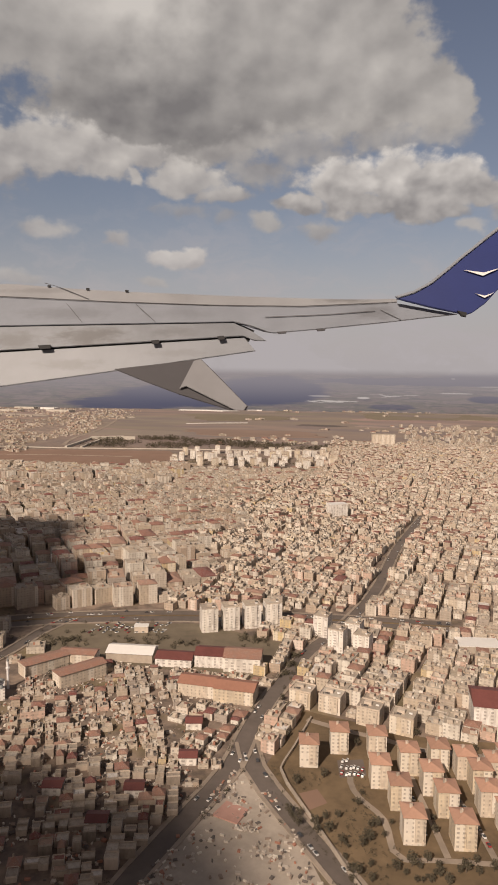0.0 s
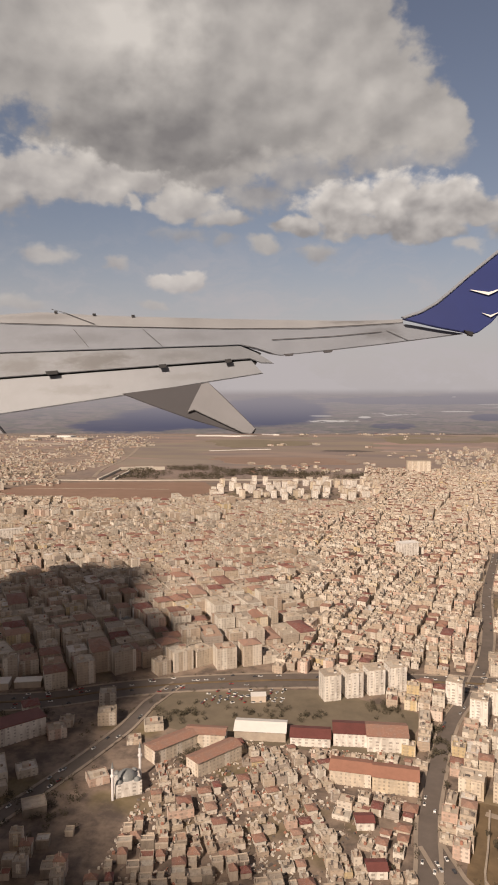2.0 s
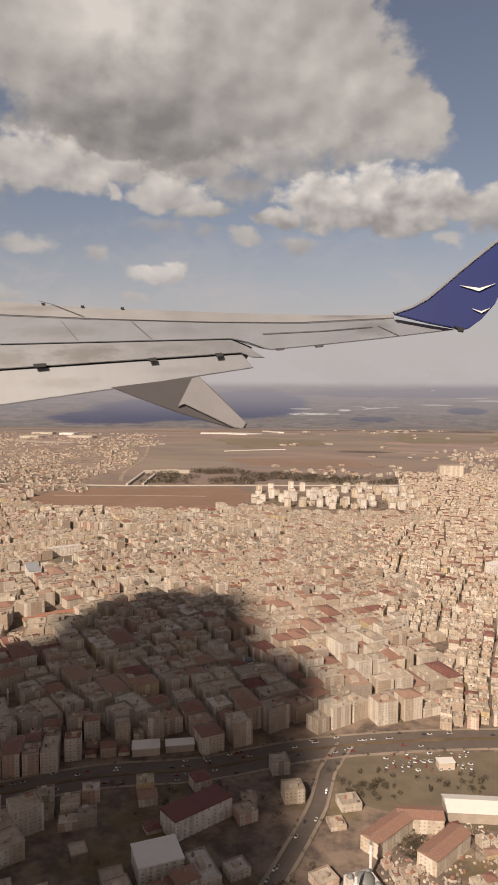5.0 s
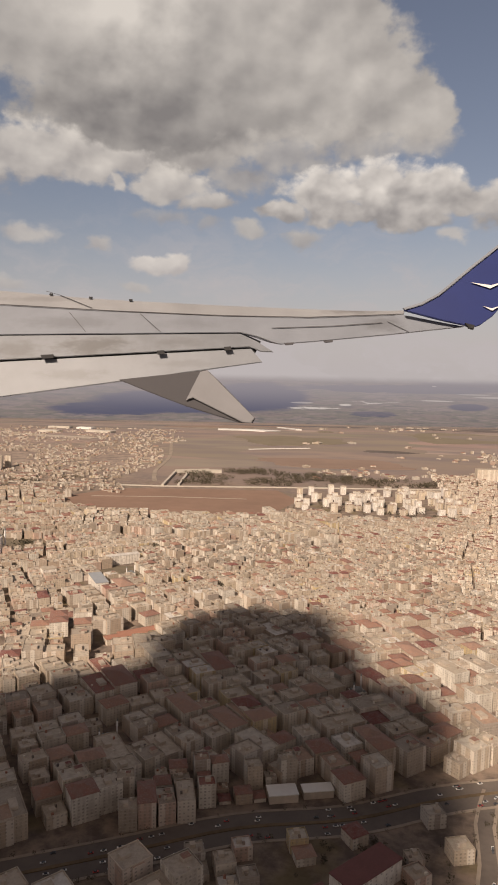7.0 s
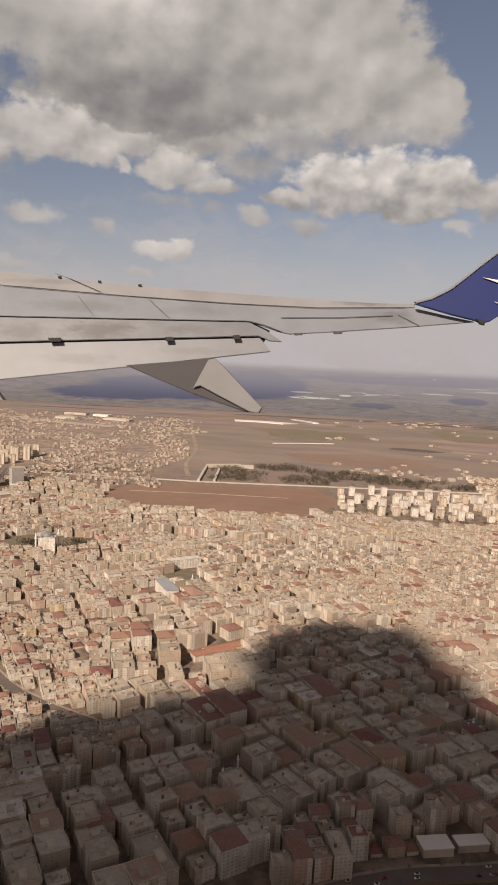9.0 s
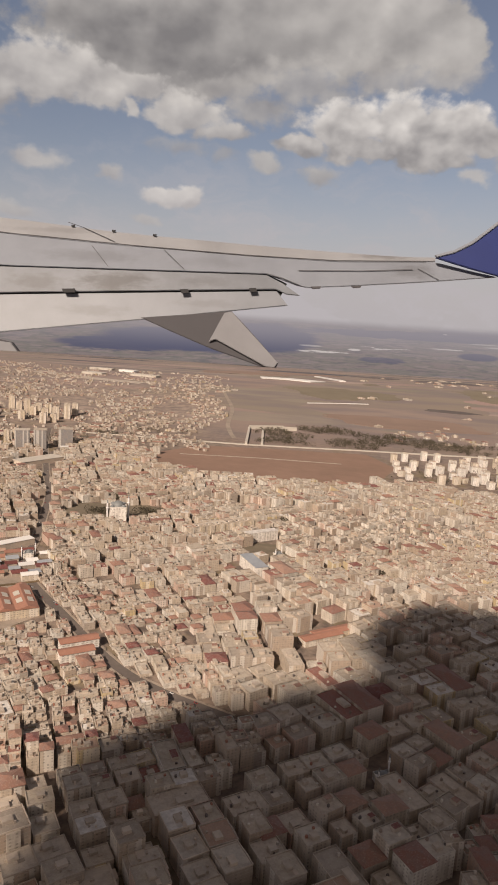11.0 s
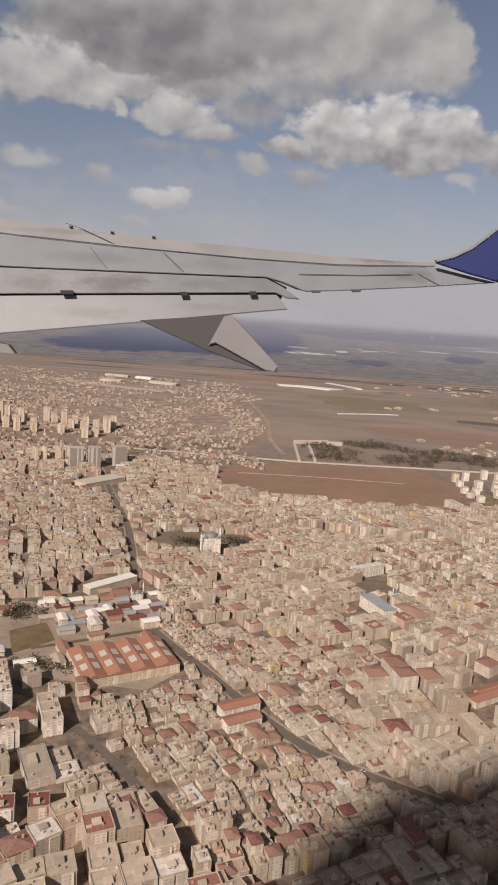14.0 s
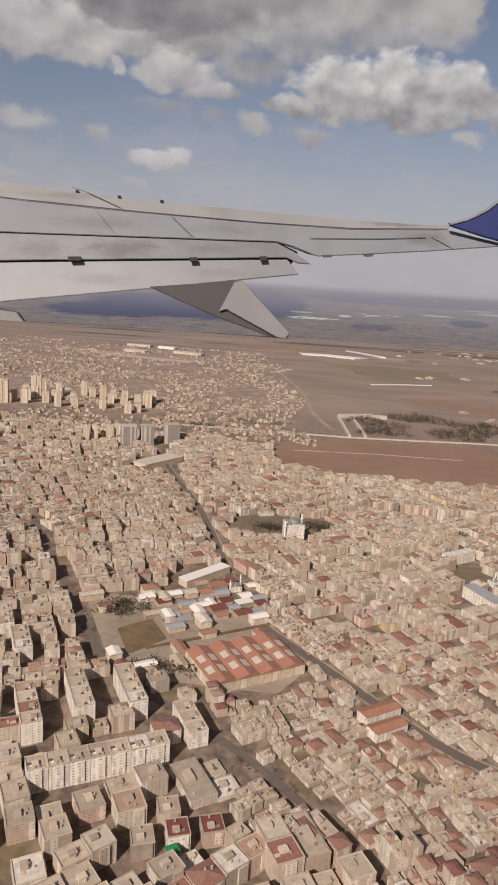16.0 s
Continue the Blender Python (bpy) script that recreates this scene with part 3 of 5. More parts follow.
def lots():
    """Patches of town, each with its own street grid, filled with lots of uneven size."""
    rnd = random.Random(4)
    seeds = []
    while len(seeds) < 150:
        x, y = rnd.uniform(-1150, 230), 90 + 1110 * rnd.random() ** 1.25
        if hull(x, y) and all(math.hypot(x - a, y - b) > 26 + y * 0.03 for a, b, *_ in seeds):
            lot, f0, f1, tile, ang = quarter(x, y)
            seeds.append((x, y, lot * rnd.uniform(0.88, 1.12), f0, f1, tile * rnd.uniform(0.3, 1.7), ang + rnd.choice((0, 0, 0, 90)) + rnd.gauss(0, 6)))
    places = np.array([s[:2] for s in seeds])
    out = []
    for k, (sx, sy, lot, f0, f1, tile, ang) in enumerate(seeds):
        c, s = math.cos(radians(ang)), math.sin(radians(ang))
        reach = int((75 + sy * 0.06) / lot)
        for gu in range(-reach, reach):
            joined = False
            for gv in range(-reach, reach):
                if joined:
                    joined = False
                    continue
                u, v = gu * lot + (gu // 6) * (3.2 if lot > 6.6 else 1.9), gv * lot * 0.97 + (gv // 2) * (2.9 if lot > 7.4 else 2.0 if lot > 6.6 else 1.2)
                x, y = sx + u * c - v * s, sy + u * s + v * c
                if not (100 < y < 1190) or not hull(x, y):
                    continue
                if ((places - (x, y)) ** 2).sum(1).argmin() != k:
                    continue
                q = quarter(x, y)
                small = q[0] < 4.5
                if small and lot > 4.4 or rnd.random() < (0.10 if small else 0.05) or not free(x, y, lot * 0.40):
                    continue
                if q[0] == 8.0 and rnd.random() < 0.15 or small and rnd.random() < 0.2:
                    continue
                if -210 < x < -112 and y < 240 and rnd.random() < 0.62:
                    continue
                w, d = lot * rnd.uniform(0.90, 1.02), lot * rnd.uniform(0.80, 0.98)
                f = max(q[1], min(q[2], int(rnd.gauss((q[1] + q[2]) / 2, 1.1) + 0.5)))
                if small:
                    f, w, d = 1 if rnd.random() < 0.75 else 2, w * rnd.uniform(0.6, 1.25), d * rnd.uniform(0.6, 1.1)
                if not small and gv % 2 == 0 and rnd.random() < 0.16:
                    joined, d = True, lot * 1.95
                    x, y = x - 0.5 * lot * s, y + 0.5 * lot * c
                    if not free(x, y, lot * 0.5):
                        continue
                if rnd.random() < 0.14:
                    f, w, d = max(1, f - 2), w * 0.72, d * 0.8
                out.append((x + rnd.gauss(0, .25), y + rnd.gauss(0, .25), radians(ang + rnd.gauss(0, 1.6)), w, d, f, rnd.random() < tile, rnd.random()))
    return out


STOREY = 1.06


def ring(w, d, t, z0, z1):
    """A wall round a rectangle, in one piece."""
    bm = bmesh.new()
    loops = [[bm.verts.new((x * (w / 2 - q), y * (d / 2 - q), z)) for x, y in ((-1, -1), (1, -1), (1, 1), (-1, 1))] for q, z in ((0, z0), (0, z1), (t, z1), (t, z0))]
    for a, b in zip(loops, loops[1:] + loops[:1]):
        for i in range(4):
            k = (i + 1) % 4
            bm.faces.new((a[i], a[k], b[k], b[i]))
    return bm


def house(floors, tiled, seed, wall=None, roof=None, w=7.0, d=7.0, name="apartment_block"):
    """One block of flats: walls, roof, parapet or eaves, stair hut, chimneys, balconies."""
    r = random.Random(seed)
    h = floors * STOREY + 0.25
    top = new(name)
    wall = wall or M_WALL
    bm = bmesh.new()
    add_box(bm, -w / 2, w / 2, -d / 2, d / 2, -0.5, h)
    part("wall", bm, wall, top)
    if tiled:
        bm = bmesh.new()
        o, rise = 0.3, 0.17 * min(w, d)
        lo = [bm.verts.new(c) for c in ((-w / 2 - o, -d / 2 - o, h), (w / 2 + o, -d / 2 - o, h), (w / 2 + o, d / 2 + o, h), (-w / 2 - o, d / 2 + o, h))]
        up = [bm.verts.new((c.co.x, c.co.y, h + 0.12)) for c in lo]
        k = max(0.0, (w - d) / 2)
        q = max(0.0, (d - w) / 2)
        if k >= q:
            ra, rb = bm.verts.new((-k - 0.2, 0, h + rise + 0.1)), bm.verts.new((k + 0.2, 0, h + rise + 0.1))
            faces = ((up[0], up[1], rb, ra), (up[1], up[2], rb), (up[2], up[3], ra, rb), (up[3], up[0], ra))
        else:
            ra, rb = bm.verts.new((0, -q, h + rise + 0.1)), bm.verts.new((0, q, h + rise + 0.1))
            faces = ((up[0], up[1], ra), (up[1], up[2], rb, ra), (up[2], up[3], rb), (up[3], up[0], ra, rb))
        for f in faces:
            bm.faces.new(f)
        for i in range(4):
            bm.faces.new((lo[i], lo[(i + 1) % 4], up[(i + 1) % 4], up[i]))
        bm.faces.new(lo[::-1])
        part("roof", bm, roof or M_TILE, top)
        for i in range(2):
            x, y = r.uniform(-w / 4, w / 4), r.uniform(-d / 4, d / 4)
            bm = bmesh.new()
            add_box(bm, x - 0.2, x + 0.2, y - 0.25, y + 0.25, h + 0.2, h + rise + 0.7)
            part("chimney", bm, M_PLAIN, top)
    else:
        bm = bmesh.new()
        add_box(bm, -w / 2 + 0.2, w / 2 - 0.2, -d / 2 + 0.2, d / 2 - 0.2, h - 0.1, h + 0.04)
        part("roof", bm, roof or M_FLAT, top)
        part("parapet", ring(w + 0.12, d + 0.12, 0.2, h - 0.06, h + 0.32), M_PLAIN, top)
        x, y = r.uniform(-w / 5, w / 5), r.uniform(-d / 5, d / 5)
        if floors > 2:
            bm = bmesh.new()
            add_box(bm, x - w * .16, x + w * .16, y - d * .13, y + d * .13, h, h + 0.95)
            part("stair_hut", bm, M_PLAIN, top)
        for i in range(2 if floors > 2 else 1):
            x, y = r.uniform(-w * .4, w * .4), r.uniform(-d * .4, d * .4)
            bm = bmesh.new()
            add_box(bm, x - 0.22, x + 0.22, y - 0.22, y + 0.22, h, h + r.uniform(0.5, 0.9))
            part("chimney", bm, M_PLAIN, top)
        if floors > 2:
            x, y = r.uniform(-w * .35, w * .35), r.uniform(-d * .35, d * .35)
            bm = bmesh.new()
            add_box(bm, x - 0.7, x + 0.7, y - 0.5, y + 0.5, h, h + 0.18)
            part("roof_hatch", bm, M_GAPROOF if seed % 2 else M_HUT, top)
        if seed % 2:
            x, y = r.uniform(-w * .3, w * .3), r.uniform(-d * .3, d * .3)
            bm = bmesh.new()
            add_box(bm, x - 0.5, x + 0.5, y - 0.05, y + 0.4, h + 0.1, h + 0.45)
            part("solar_panel", bm, M_WHITEROOF, top)
    if floors >= 3:
        bm = bmesh.new()
        x = r.choice((-0.2, 0.0, 0.2)) * w
        add_box(bm, x - w * .2, x + w * .2, -d / 2 - 0.45, -d / 2 + 0.02, STOREY, h - 0.15, bottom=True)
        part("bay", bm, wall, top)
    return top


def set_down(template, x, y, turn, sx=1.0, sy=1.0, sz=1.0, label="", category="apartment block", group=""):
    ob = copy_thing(template, Matrix.Translation((x, y, 0)) @ Matrix.Rotation(turn, 4, "Z"))
    ob.scale = (sx, sy, sz)
    return tagged(ob, label, category, group)


def discard(template):
    for o in (*template.children_recursive, template):
        bpy.data.objects.remove(o)


# the housing estate
tmpl = house(6, True, 3, M_CREAM, M_PALETILE, 4.9, 5.4, "estate_block")
ESTATE_AT = ((-12.7, 176.6), (-4.8, 184.8), (5.6, 185.1), (6.2, 170.9), (13.9, 178.4), (22, 182), (28.5, 179.6), (10.8, 162.9), (19.1, 170.6), (21.9, 162.5), (13.2, 151.1), (24.3, 151.5), (31.5, 174), (32, 165), (36, 178.5), (35.5, 158), (42, 171), (40, 183))
for x, y in ESTATE_AT:
    set_down(tmpl, x, y, radians(8), label="cream block of flats with a hipped terracotta roof", group="estate blocks")
discard(tmpl)
tmpl = house(5, False, 3, M_CREAM, None, 7.0, 6.0, "apartment_block")
for x, y in ((-17.2, 209), (-7.8, 207.5), (4.1, 202), (13.8, 199)):
    set_down(tmpl, x, y, radians(-14), label="yellowish block of flats with projecting bays", group="estate edge blocks")
    KEEP_OUT.append((x, y, 4.5))
discard(tmpl)
tmpl = house(8, False, 5, M_WHITE, None, 6.0, 6.0, "tower_block")
for x, y in ((-14.7, 269), (-8, 255), (-1.9, 263.5), (1.7, 252)):
    set_down(tmpl, x, y, radians(-14), label="tall cream block of flats by the avenue", group="avenue blocks")
    KEEP_OUT.append((x, y, 4.0))
discard(tmpl)
# paths and walls of the estate
for pts, w in (([(-15, 199.5), (-3.5, 195.6), (8.8, 192.6), (18.9, 189.4), (45, 190)], 2.2), ([(-1.2, 178), (-1.2, 169.6), (1.2, 163.5), (7, 156.2), (8.7, 145.8), (11.2, 143.3), (17.2, 144.5), (30, 146)], 1.6),
               ([(12.5, 190), (14.6, 175.2), (18.3, 157), (20.5, 145.9)], 1.5), ([(22.5, 190), (23.8, 174), (27.9, 161), (30.8, 147)], 1.5)):
    tagged(link("path", ribbon(smooth_line(pts, 3), w, -0.2, 0.075), M_PAVE), "pale paved estate path", "path", kind="structure")
tagged(link("path", prism([(-5, 179), (2, 181), (3, 173.5), (-4, 171)], -0.2, 0.085), M_ASPHALT), "small asphalt car park of the estate", "car park", kind="structure")
tagged(link("path", prism([(-13.9, 162.1), (-9.5, 164.8), (-6.6, 159.7), (-10.8, 156)], -0.2, 0.075), M_BROWN), "bare reddish yard in the lawn", "yard", kind="structure")
for pts in ([(-13.8, 200.2), (-17.2, 183), (-19.7, 171.2), (-17.4, 165.4), (-6.9, 147.2), (0.1, 134.9), (9, 121)],):
    tagged(link("boundary_wall", ribbon(smooth_line(pts, 4), 0.5, -0.2, 0.9), M_PLAIN), "low pale wall round the estate", "wall")
tagged(link("concrete_slab", prism([(-33.5, 149), (-31.2, 155), (-25.3, 152.8), (-27, 147)], -0.1, 0.35), paint("pink_concrete", (0.46, 0.27, 0.22), 0.25, 0.5, 0.9)), "pinkish concrete slab on the waste ground", "slab")
# four white towers by the boulevard
tmpl = house(9, False, 5, M_WHITE, None, 6.6, 6.6, "tower_block")
for i in range(4):
    x, y = -61.5 + i * 8.3, 264 + i * 4.2
    set_down(tmpl, x, y, radians(24), label="white and salmon tower block beside the boulevard", group="boulevard towers")
    KEEP_OUT.append((x, y, 5.0))
discard(tmpl)


def hall(x, y, turn, w, d, h, wall, roof, label, name="hall", category="building", gable=True, floors=0):
    """A long low building with a pitched or flat roof."""
    top = new(name)
    bm = bmesh.new()
    add_box(bm, -w / 2, w / 2, -d / 2, d / 2, -0.4, h)
    part("wall", bm, wall, top)
    bm = bmesh.new()
    if gable:
        o = 0.3
        v = [bm.verts.new(c) for c in ((-w / 2 - o, -d / 2 - o, h), (w / 2 + o, -d / 2 - o, h), (w / 2 + o, d / 2 + o, h), (-w / 2 - o, d / 2 + o, h), (-w / 2 - o, 0, h + d * .16), (w / 2 + o, 0, h + d * .16))]
        for f in ((0, 1, 5, 4), (2, 3, 4, 5), (1, 2, 5), (3, 0, 4), (3, 2, 1, 0)):
            bm.faces.new([v[i] for i in f])
    else:
        add_box(bm, -w / 2 - .15, w / 2 + .15, -d / 2 - .15, d / 2 + .15, h, h + 0.3)
    part("roof", bm, roof, top)
    top.matrix_world = pose(x, y, 0, 0, 0, turn)
    KEEP_OUT.append((x, y, max(w, d) * 0.5))
    return tagged(top, label, category)


hall(-83, 231, 5, 17, 9, 3.2, M_PLAIN, M_WHITEROOF, "long sports hall with a pale barrel roof", "sports_hall")
hall(-66, 230, 5, 13, 8, 3.0, M_WHITE, M_REDROOF, "low white hall with a dark red roof", "market_hall")
hall(-53, 233, 5, 11, 9, 4.4, M_WHITE, M_REDROOF, "white hall with a dark red roof", "market_hall")
hall(-41, 232, 5, 13, 10, 5.2, M_WHITE, M_TILE, "tall white hall with a tiled roof", "market_hall")
hall(-52, 210, -2, 12, 8, 4.2, M_CREAM, M_ORANGE, "yellow school wing with an orange roof", "school_wing")
hall(-39, 208, -2, 13, 8, 4.6, M_CREAM, M_ORANGE, "yellow school wing with an orange roof", "school_wing")
hall(40, 212, 0, 10, 14, 7.0, M_WHITE, M_REDROOF, "large block with a dark red roof", "red_roofed_block")
hall(-172, 192, 30, 12, 10, 5.0, M_WHITE, M_WHITEROOF, "white public building with a flat white roof", "public_building", gable=False)
hall(-166, 213, 48, 20, 8, 6.0, M_WHITE, M_REDROOF, "white office building with a brown roof", "office_building", gable=False)
hall(-193, 248, 18, 9.5, 6, 2.6, M_PLAIN, M_WHITEROOF, "low shed with a flat white roof", "shed", gable=False)
hall(-181.5, 252, 18, 10, 4.5, 2.4, M_PLAIN, M_WHITEROOF, "low shed with a flat white roof", "shed", gable=False)
hall(-110, 214, 52, 16, 6, 4.5, M_CREAM, M_TILE, "cream row of flats with a tiled roof", "apartment_row")
hall(-94.5, 210, 52, 17, 6, 4.5, M_CREAM, M_TILE, "cream row of flats with a tiled roof", "apartment_row")
hall(-100, 222, 5, 13, 6, 4.5, M_CREAM, M_TILE, "cream row of flats with a tiled roof", "apartment_row")

M_LOGO = paint("white_mark", (0.75, 0.73, 0.72), 0.05, 0.02, 0.4)


# ---- landmarks and far things ----
M_GLASS = facade("grey_glass_wall", "object", [(0.0, (0.20, 0.20, 0.21)), (0.5, (0.24, 0.23, 0.23))], 1.1, 0.9)
M_LEAD = paint("lead_dome", (0.20, 0.21, 0.21), 0.2, 1.0, 0.5)


def tube(radius, z0, z1, top=None, sides=14):
    bm = bmesh.new()
    bmesh.ops.create_cone(bm, cap_ends=True, segments=sides, radius1=radius, radius2=radius if top is None else top, depth=z1 - z0, matrix=Matrix.Translation((0, 0, (z0 + z1) / 2)))
    return bm


def mosque(x, y, turn, size, label, tall=0.5):
    top = new("mosque")
    bm = bmesh.new()
    add_box(bm, -size / 2, size / 2, -size / 2, size / 2, -0.3, size * tall)
    part("prayer_hall", bm, M_WHITE, top)
    bm = bmesh.new()
    bmesh.ops.create_uvsphere(bm, u_segments=20, v_segments=10, radius=size * 0.36, matrix=Matrix.Translation((0, 0, size * tall)) @ Matrix.Diagonal((1, 1, 0.8, 1)))
    part("dome", bm, M_LEAD, top, "grey lead dome")
    for i, (u, v) in enumerate(((-.34, -.34), (.34, -.34), (.34, .34), (-.34, .34))):
        bm = bmesh.new()
        bmesh.ops.create_uvsphere(bm, u_segments=12, v_segments=6, radius=size * 0.13, matrix=Matrix.Translation((u * size, v * size, size * tall)))
        part("small_dome", bm, M_LEAD, top)
    for u, v in ((-.62, -.55), (.62, .62)):
        base = part("minaret", tube(size * .055, -0.2, size * 1.25), M_LOGO, top, "slender white minaret")
        base.location = (u * size, v * size, 0)
        g = part("balcony", tube(size * .09, size * 0.92, size * 0.97), M_LOGO, base)
        c = part("spire", tube(size * .055, size * 1.25, size * 1.5, 0.02), M_LEAD, base)
    top.matrix_world = pose(x, y, 0, 0, 0, turn)
    KEEP_OUT.append((x, y, size))
    return tagged(top, label, "mosque")


mosque(-117, 192, 30, 7.5, "small mosque with a grey dome and two minarets")
mosque(-167.5, 326, 30, 6.0, "small mosque with slender minarets in the shade")
mosque(-262, 268, 24, 5.5, "small neighbourhood mosque with minarets")
mosque(-478, 424, 24, 6.0, "small neighbourhood mosque with minarets")
mosque(-328, 476, 30, 5.5, "small neighbourhood mosque with minarets")
mosque(-455, 514, 20, 12.0, "tall white mosque with a lead dome and minarets", 0.95)


M_SKYLIGHT = paint("pale_sheet", (0.50, 0.46, 0.40), 0.15, 0.6, 0.6)


def school():
    """The long hall with rows of pale skylights in an orange roof."""
    top = new("school_hall")
    w, d, h = 44.0, 29.0, 4.6
    for k in range(4):
        u0 = -w / 2 + k * w / 4
        bm = bmesh.new()
        add_box(bm, u0, u0 + w / 4 - 0.05, -d / 2, d / 2, -0.3, h)
        part("wall", bm, M_CREAM, top)
        bm = bmesh.new()
        v = [bm.verts.new(c) for c in ((u0, -d / 2 - .3, h), (u0 + w / 4, -d / 2 - .3, h), (u0 + w / 4, d / 2 + .3, h), (u0, d / 2 + .3, h), (u0 + w / 8, -d / 2 - .3, h + 1.7), (u0 + w / 8, d / 2 + .3, h + 1.7))]
        for f in ((0, 4, 5, 3), (1, 2, 5, 4), (0, 1, 4), (2, 3, 5)):
            bm.faces.new([v[i] for i in f])
        roof = part("roof", bm, M_ORANGE, top, "orange tiled ridge roof")
        for s in (-1, 1):
            for q in (-0.27, 0.05):
                bm = bmesh.new()
                x = u0 + w / 8 + s * w / 16
                lo, hi = h + 0.55, h + 1.35
                y0, y1 = q * d, q * d + d * 0.17
                a = [bm.verts.new(c) for c in ((x - 1.4, y0, (lo if s < 0 else hi)), (x + 1.4, y0, (hi if s < 0 else lo)), (x + 1.4, y1, (hi if s < 0 else lo)), (x - 1.4, y1, (lo if s < 0 else hi)))]
                e = [bm.verts.new((p.co.x, p.co.y, p.co.z + 0.25)) for p in a]
                bm.faces.new(e)
                for i in range(4):
                    bm.faces.new((a[i], a[(i + 1) % 4], e[(i + 1) % 4], e[i]))
                part("skylight", bm, M_SKYLIGHT, roof, "pale skylight")
    top.matrix_world = pose(-459, 349, 0, 0, 0, 37)
    KEEP_OUT.append((-459, 349, 26))
    return tagged(top, "school hall with orange ridge roofs and pale skylights", "school")


school()


def row_of_flats(x, y, turn, count, w, d, floors, label, wall, every=None):
    tm = house(floors, False, 7, wall, None, w, d, "apartment_block")
    c, s = math.cos(radians(turn)), math.sin(radians(turn))
    for i in range(count):
        u = (i - (count - 1) / 2) * (every or w + 0.15)
        set_down(tm, x + u * c, y + u * s, radians(turn), label=label, group="rows of flats")
        KEEP_OUT.append((x + u * c, y + u * s, max(w, d) * 0.6))
    discard(tm)


TALL = "tall white block of flats with a flat roof"
for x, y, turn, count, floors in ((-495, 271, 32, 7, 8), (-531, 290, 124, 4, 8), (-517, 304, 124, 4, 8), (-499, 312, 124, 4, 8), (-558, 335, 124, 3, 7), (-576, 352, 124, 3, 7), (-471, 300, 124, 3, 6)):
    row_of_flats(x, y, turn, count, 6.6, 7.2, floors, TALL, M_WHITE)
row_of_flats(-377, 516, 42, 7, 8.2, 8.0, 6, "cream block of a long row of flats", M_CREAM)
row_of_flats(-410, 668, 12, 6, 8.6, 8.0, 7, "cream block of flats at the field's edge", M_CREAM, 11.0)

for x, y, fl, wall, roof, label in ((-460.4, 247, 6, M_WHITE, M_REDROOF, "white corner block with a brown roof terrace"), (-470, 243, 5, M_HUT, M_FLAT, "plain beige block with bare side walls"),
                                    (-451, 252, 5, M_WALL, M_REDROOF, "beige block with a maroon roof"), (-466, 256, 5, M_HUT, M_FLAT, "plain beige block with bare side walls")):
    tm = house(fl, False, 4, wall, roof, 6.6, 7.0, "apartment_block")
    set_down(tm, x, y, radians(24), label=label)
    discard(tm)
    KEEP_OUT.append((x, y, 4.4))
rnd = random.Random(12)
# white blocks by the far highway
tm = house(8, False, 9, M_WHITE, None, 6.4, 6.4, "tower_block")
tm2 = house(7, False, 4, M_CREAM, M_REDROOF, 6.8, 5.6, "tower_block")
placed = []
while len(placed) < 78:
    x, y = rnd.uniform(-244, -40), rnd.uniform(732, 905)
    if y < 742 + 0.12 * abs(x + 160) or y > 868 + (x + 260) * 0.17 or any(math.hypot(x - a, y - b) < 11 for a, b in placed):
        continue
    placed.append((x, y))
    set_down(tm if rnd.random() < 0.55 else tm2, x, y, radians(rnd.choice((12, 12, 30))), 1, 1, rnd.uniform(0.65, 1.25), "pale tower block beside the highway", "tower block", "highway towers")
discard(tm), discard(tm2)
# high flats in the west
tm = house(14, False, 11, M_CREAM, None, 8.5, 8.5, "tower_block")
placed = []
while len(placed) < 30:
    x, y = rnd.uniform(-890, -690), rnd.uniform(880, 985)
    if any(math.hypot(x - a, y - b) < 15 for a, b in placed):
        continue
    placed.append((x, y))
    KEEP_OUT.append((x, y, 7))
    set_down(tm, x, y, radians(20), 1, 1, rnd.uniform(0.7, 1.3), "tall beige tower block in the western suburb", "tower block", "western towers")
for x, y in ((-878, 878), (-858, 930)):
    set_down(tm, x, y, radians(20), 1.5, 1.3, 1.9, "very tall white tower block in the western suburb", "tower block", "western towers")
for x, y in ((-696, 724), (-690, 733), (-676, 738), (-670, 746)):
    KEEP_OUT.append((x, y, 7))
    set_down(tm, x, y, radians(20), .7, .7, 1.0, "tall white tower block in the western suburb", "tower block", "western towers")
discard(tm)
for x, y, w in ((-648, 722, 15), (-632, 732, 13), (-610, 750, 15)):
    hall(x, y, 25, w, 12, 20, M_GLASS, M_FLAT, "grey glass-clad tower beside the junction", "office_tower", "office tower", gable=False)
hall(21, 1040, 8, 34, 12, 17, M_CREAM, M_FLAT, "large slab-like hospital block", "hospital", "hospital", gable=False)
hall(-600, 668, 62, 46, 18, 3.5, M_PLAIN, M_SKYLIGHT, "long market hall with a pale roof", "market_hall", "market hall", gable=False)
hall(-600, 727, 30, 9, 6, 5, M_WHITE, M_WHITEROOF, "small white kiosk building", "kiosk", "kiosk", gable=False)
hall(-20, 505, 30, 14, 8, 9.5, M_WHITE, M_WHITEROOF, "white public hall in the eastern quarter", "public_hall", "public hall", gable=False)
hall(46, 268, 8, 16, 9, 2.6, M_PLAIN, M_WHITEROOF, "low shed with a wide white roof", "shed", "shed", gable=False)
hall(-88, 256, 14, 5.5, 3.2, 2.4, M_PLAIN, M_WHITEROOF, "filling station canopy with a white roof", "filling_station", "filling station", gable=False)
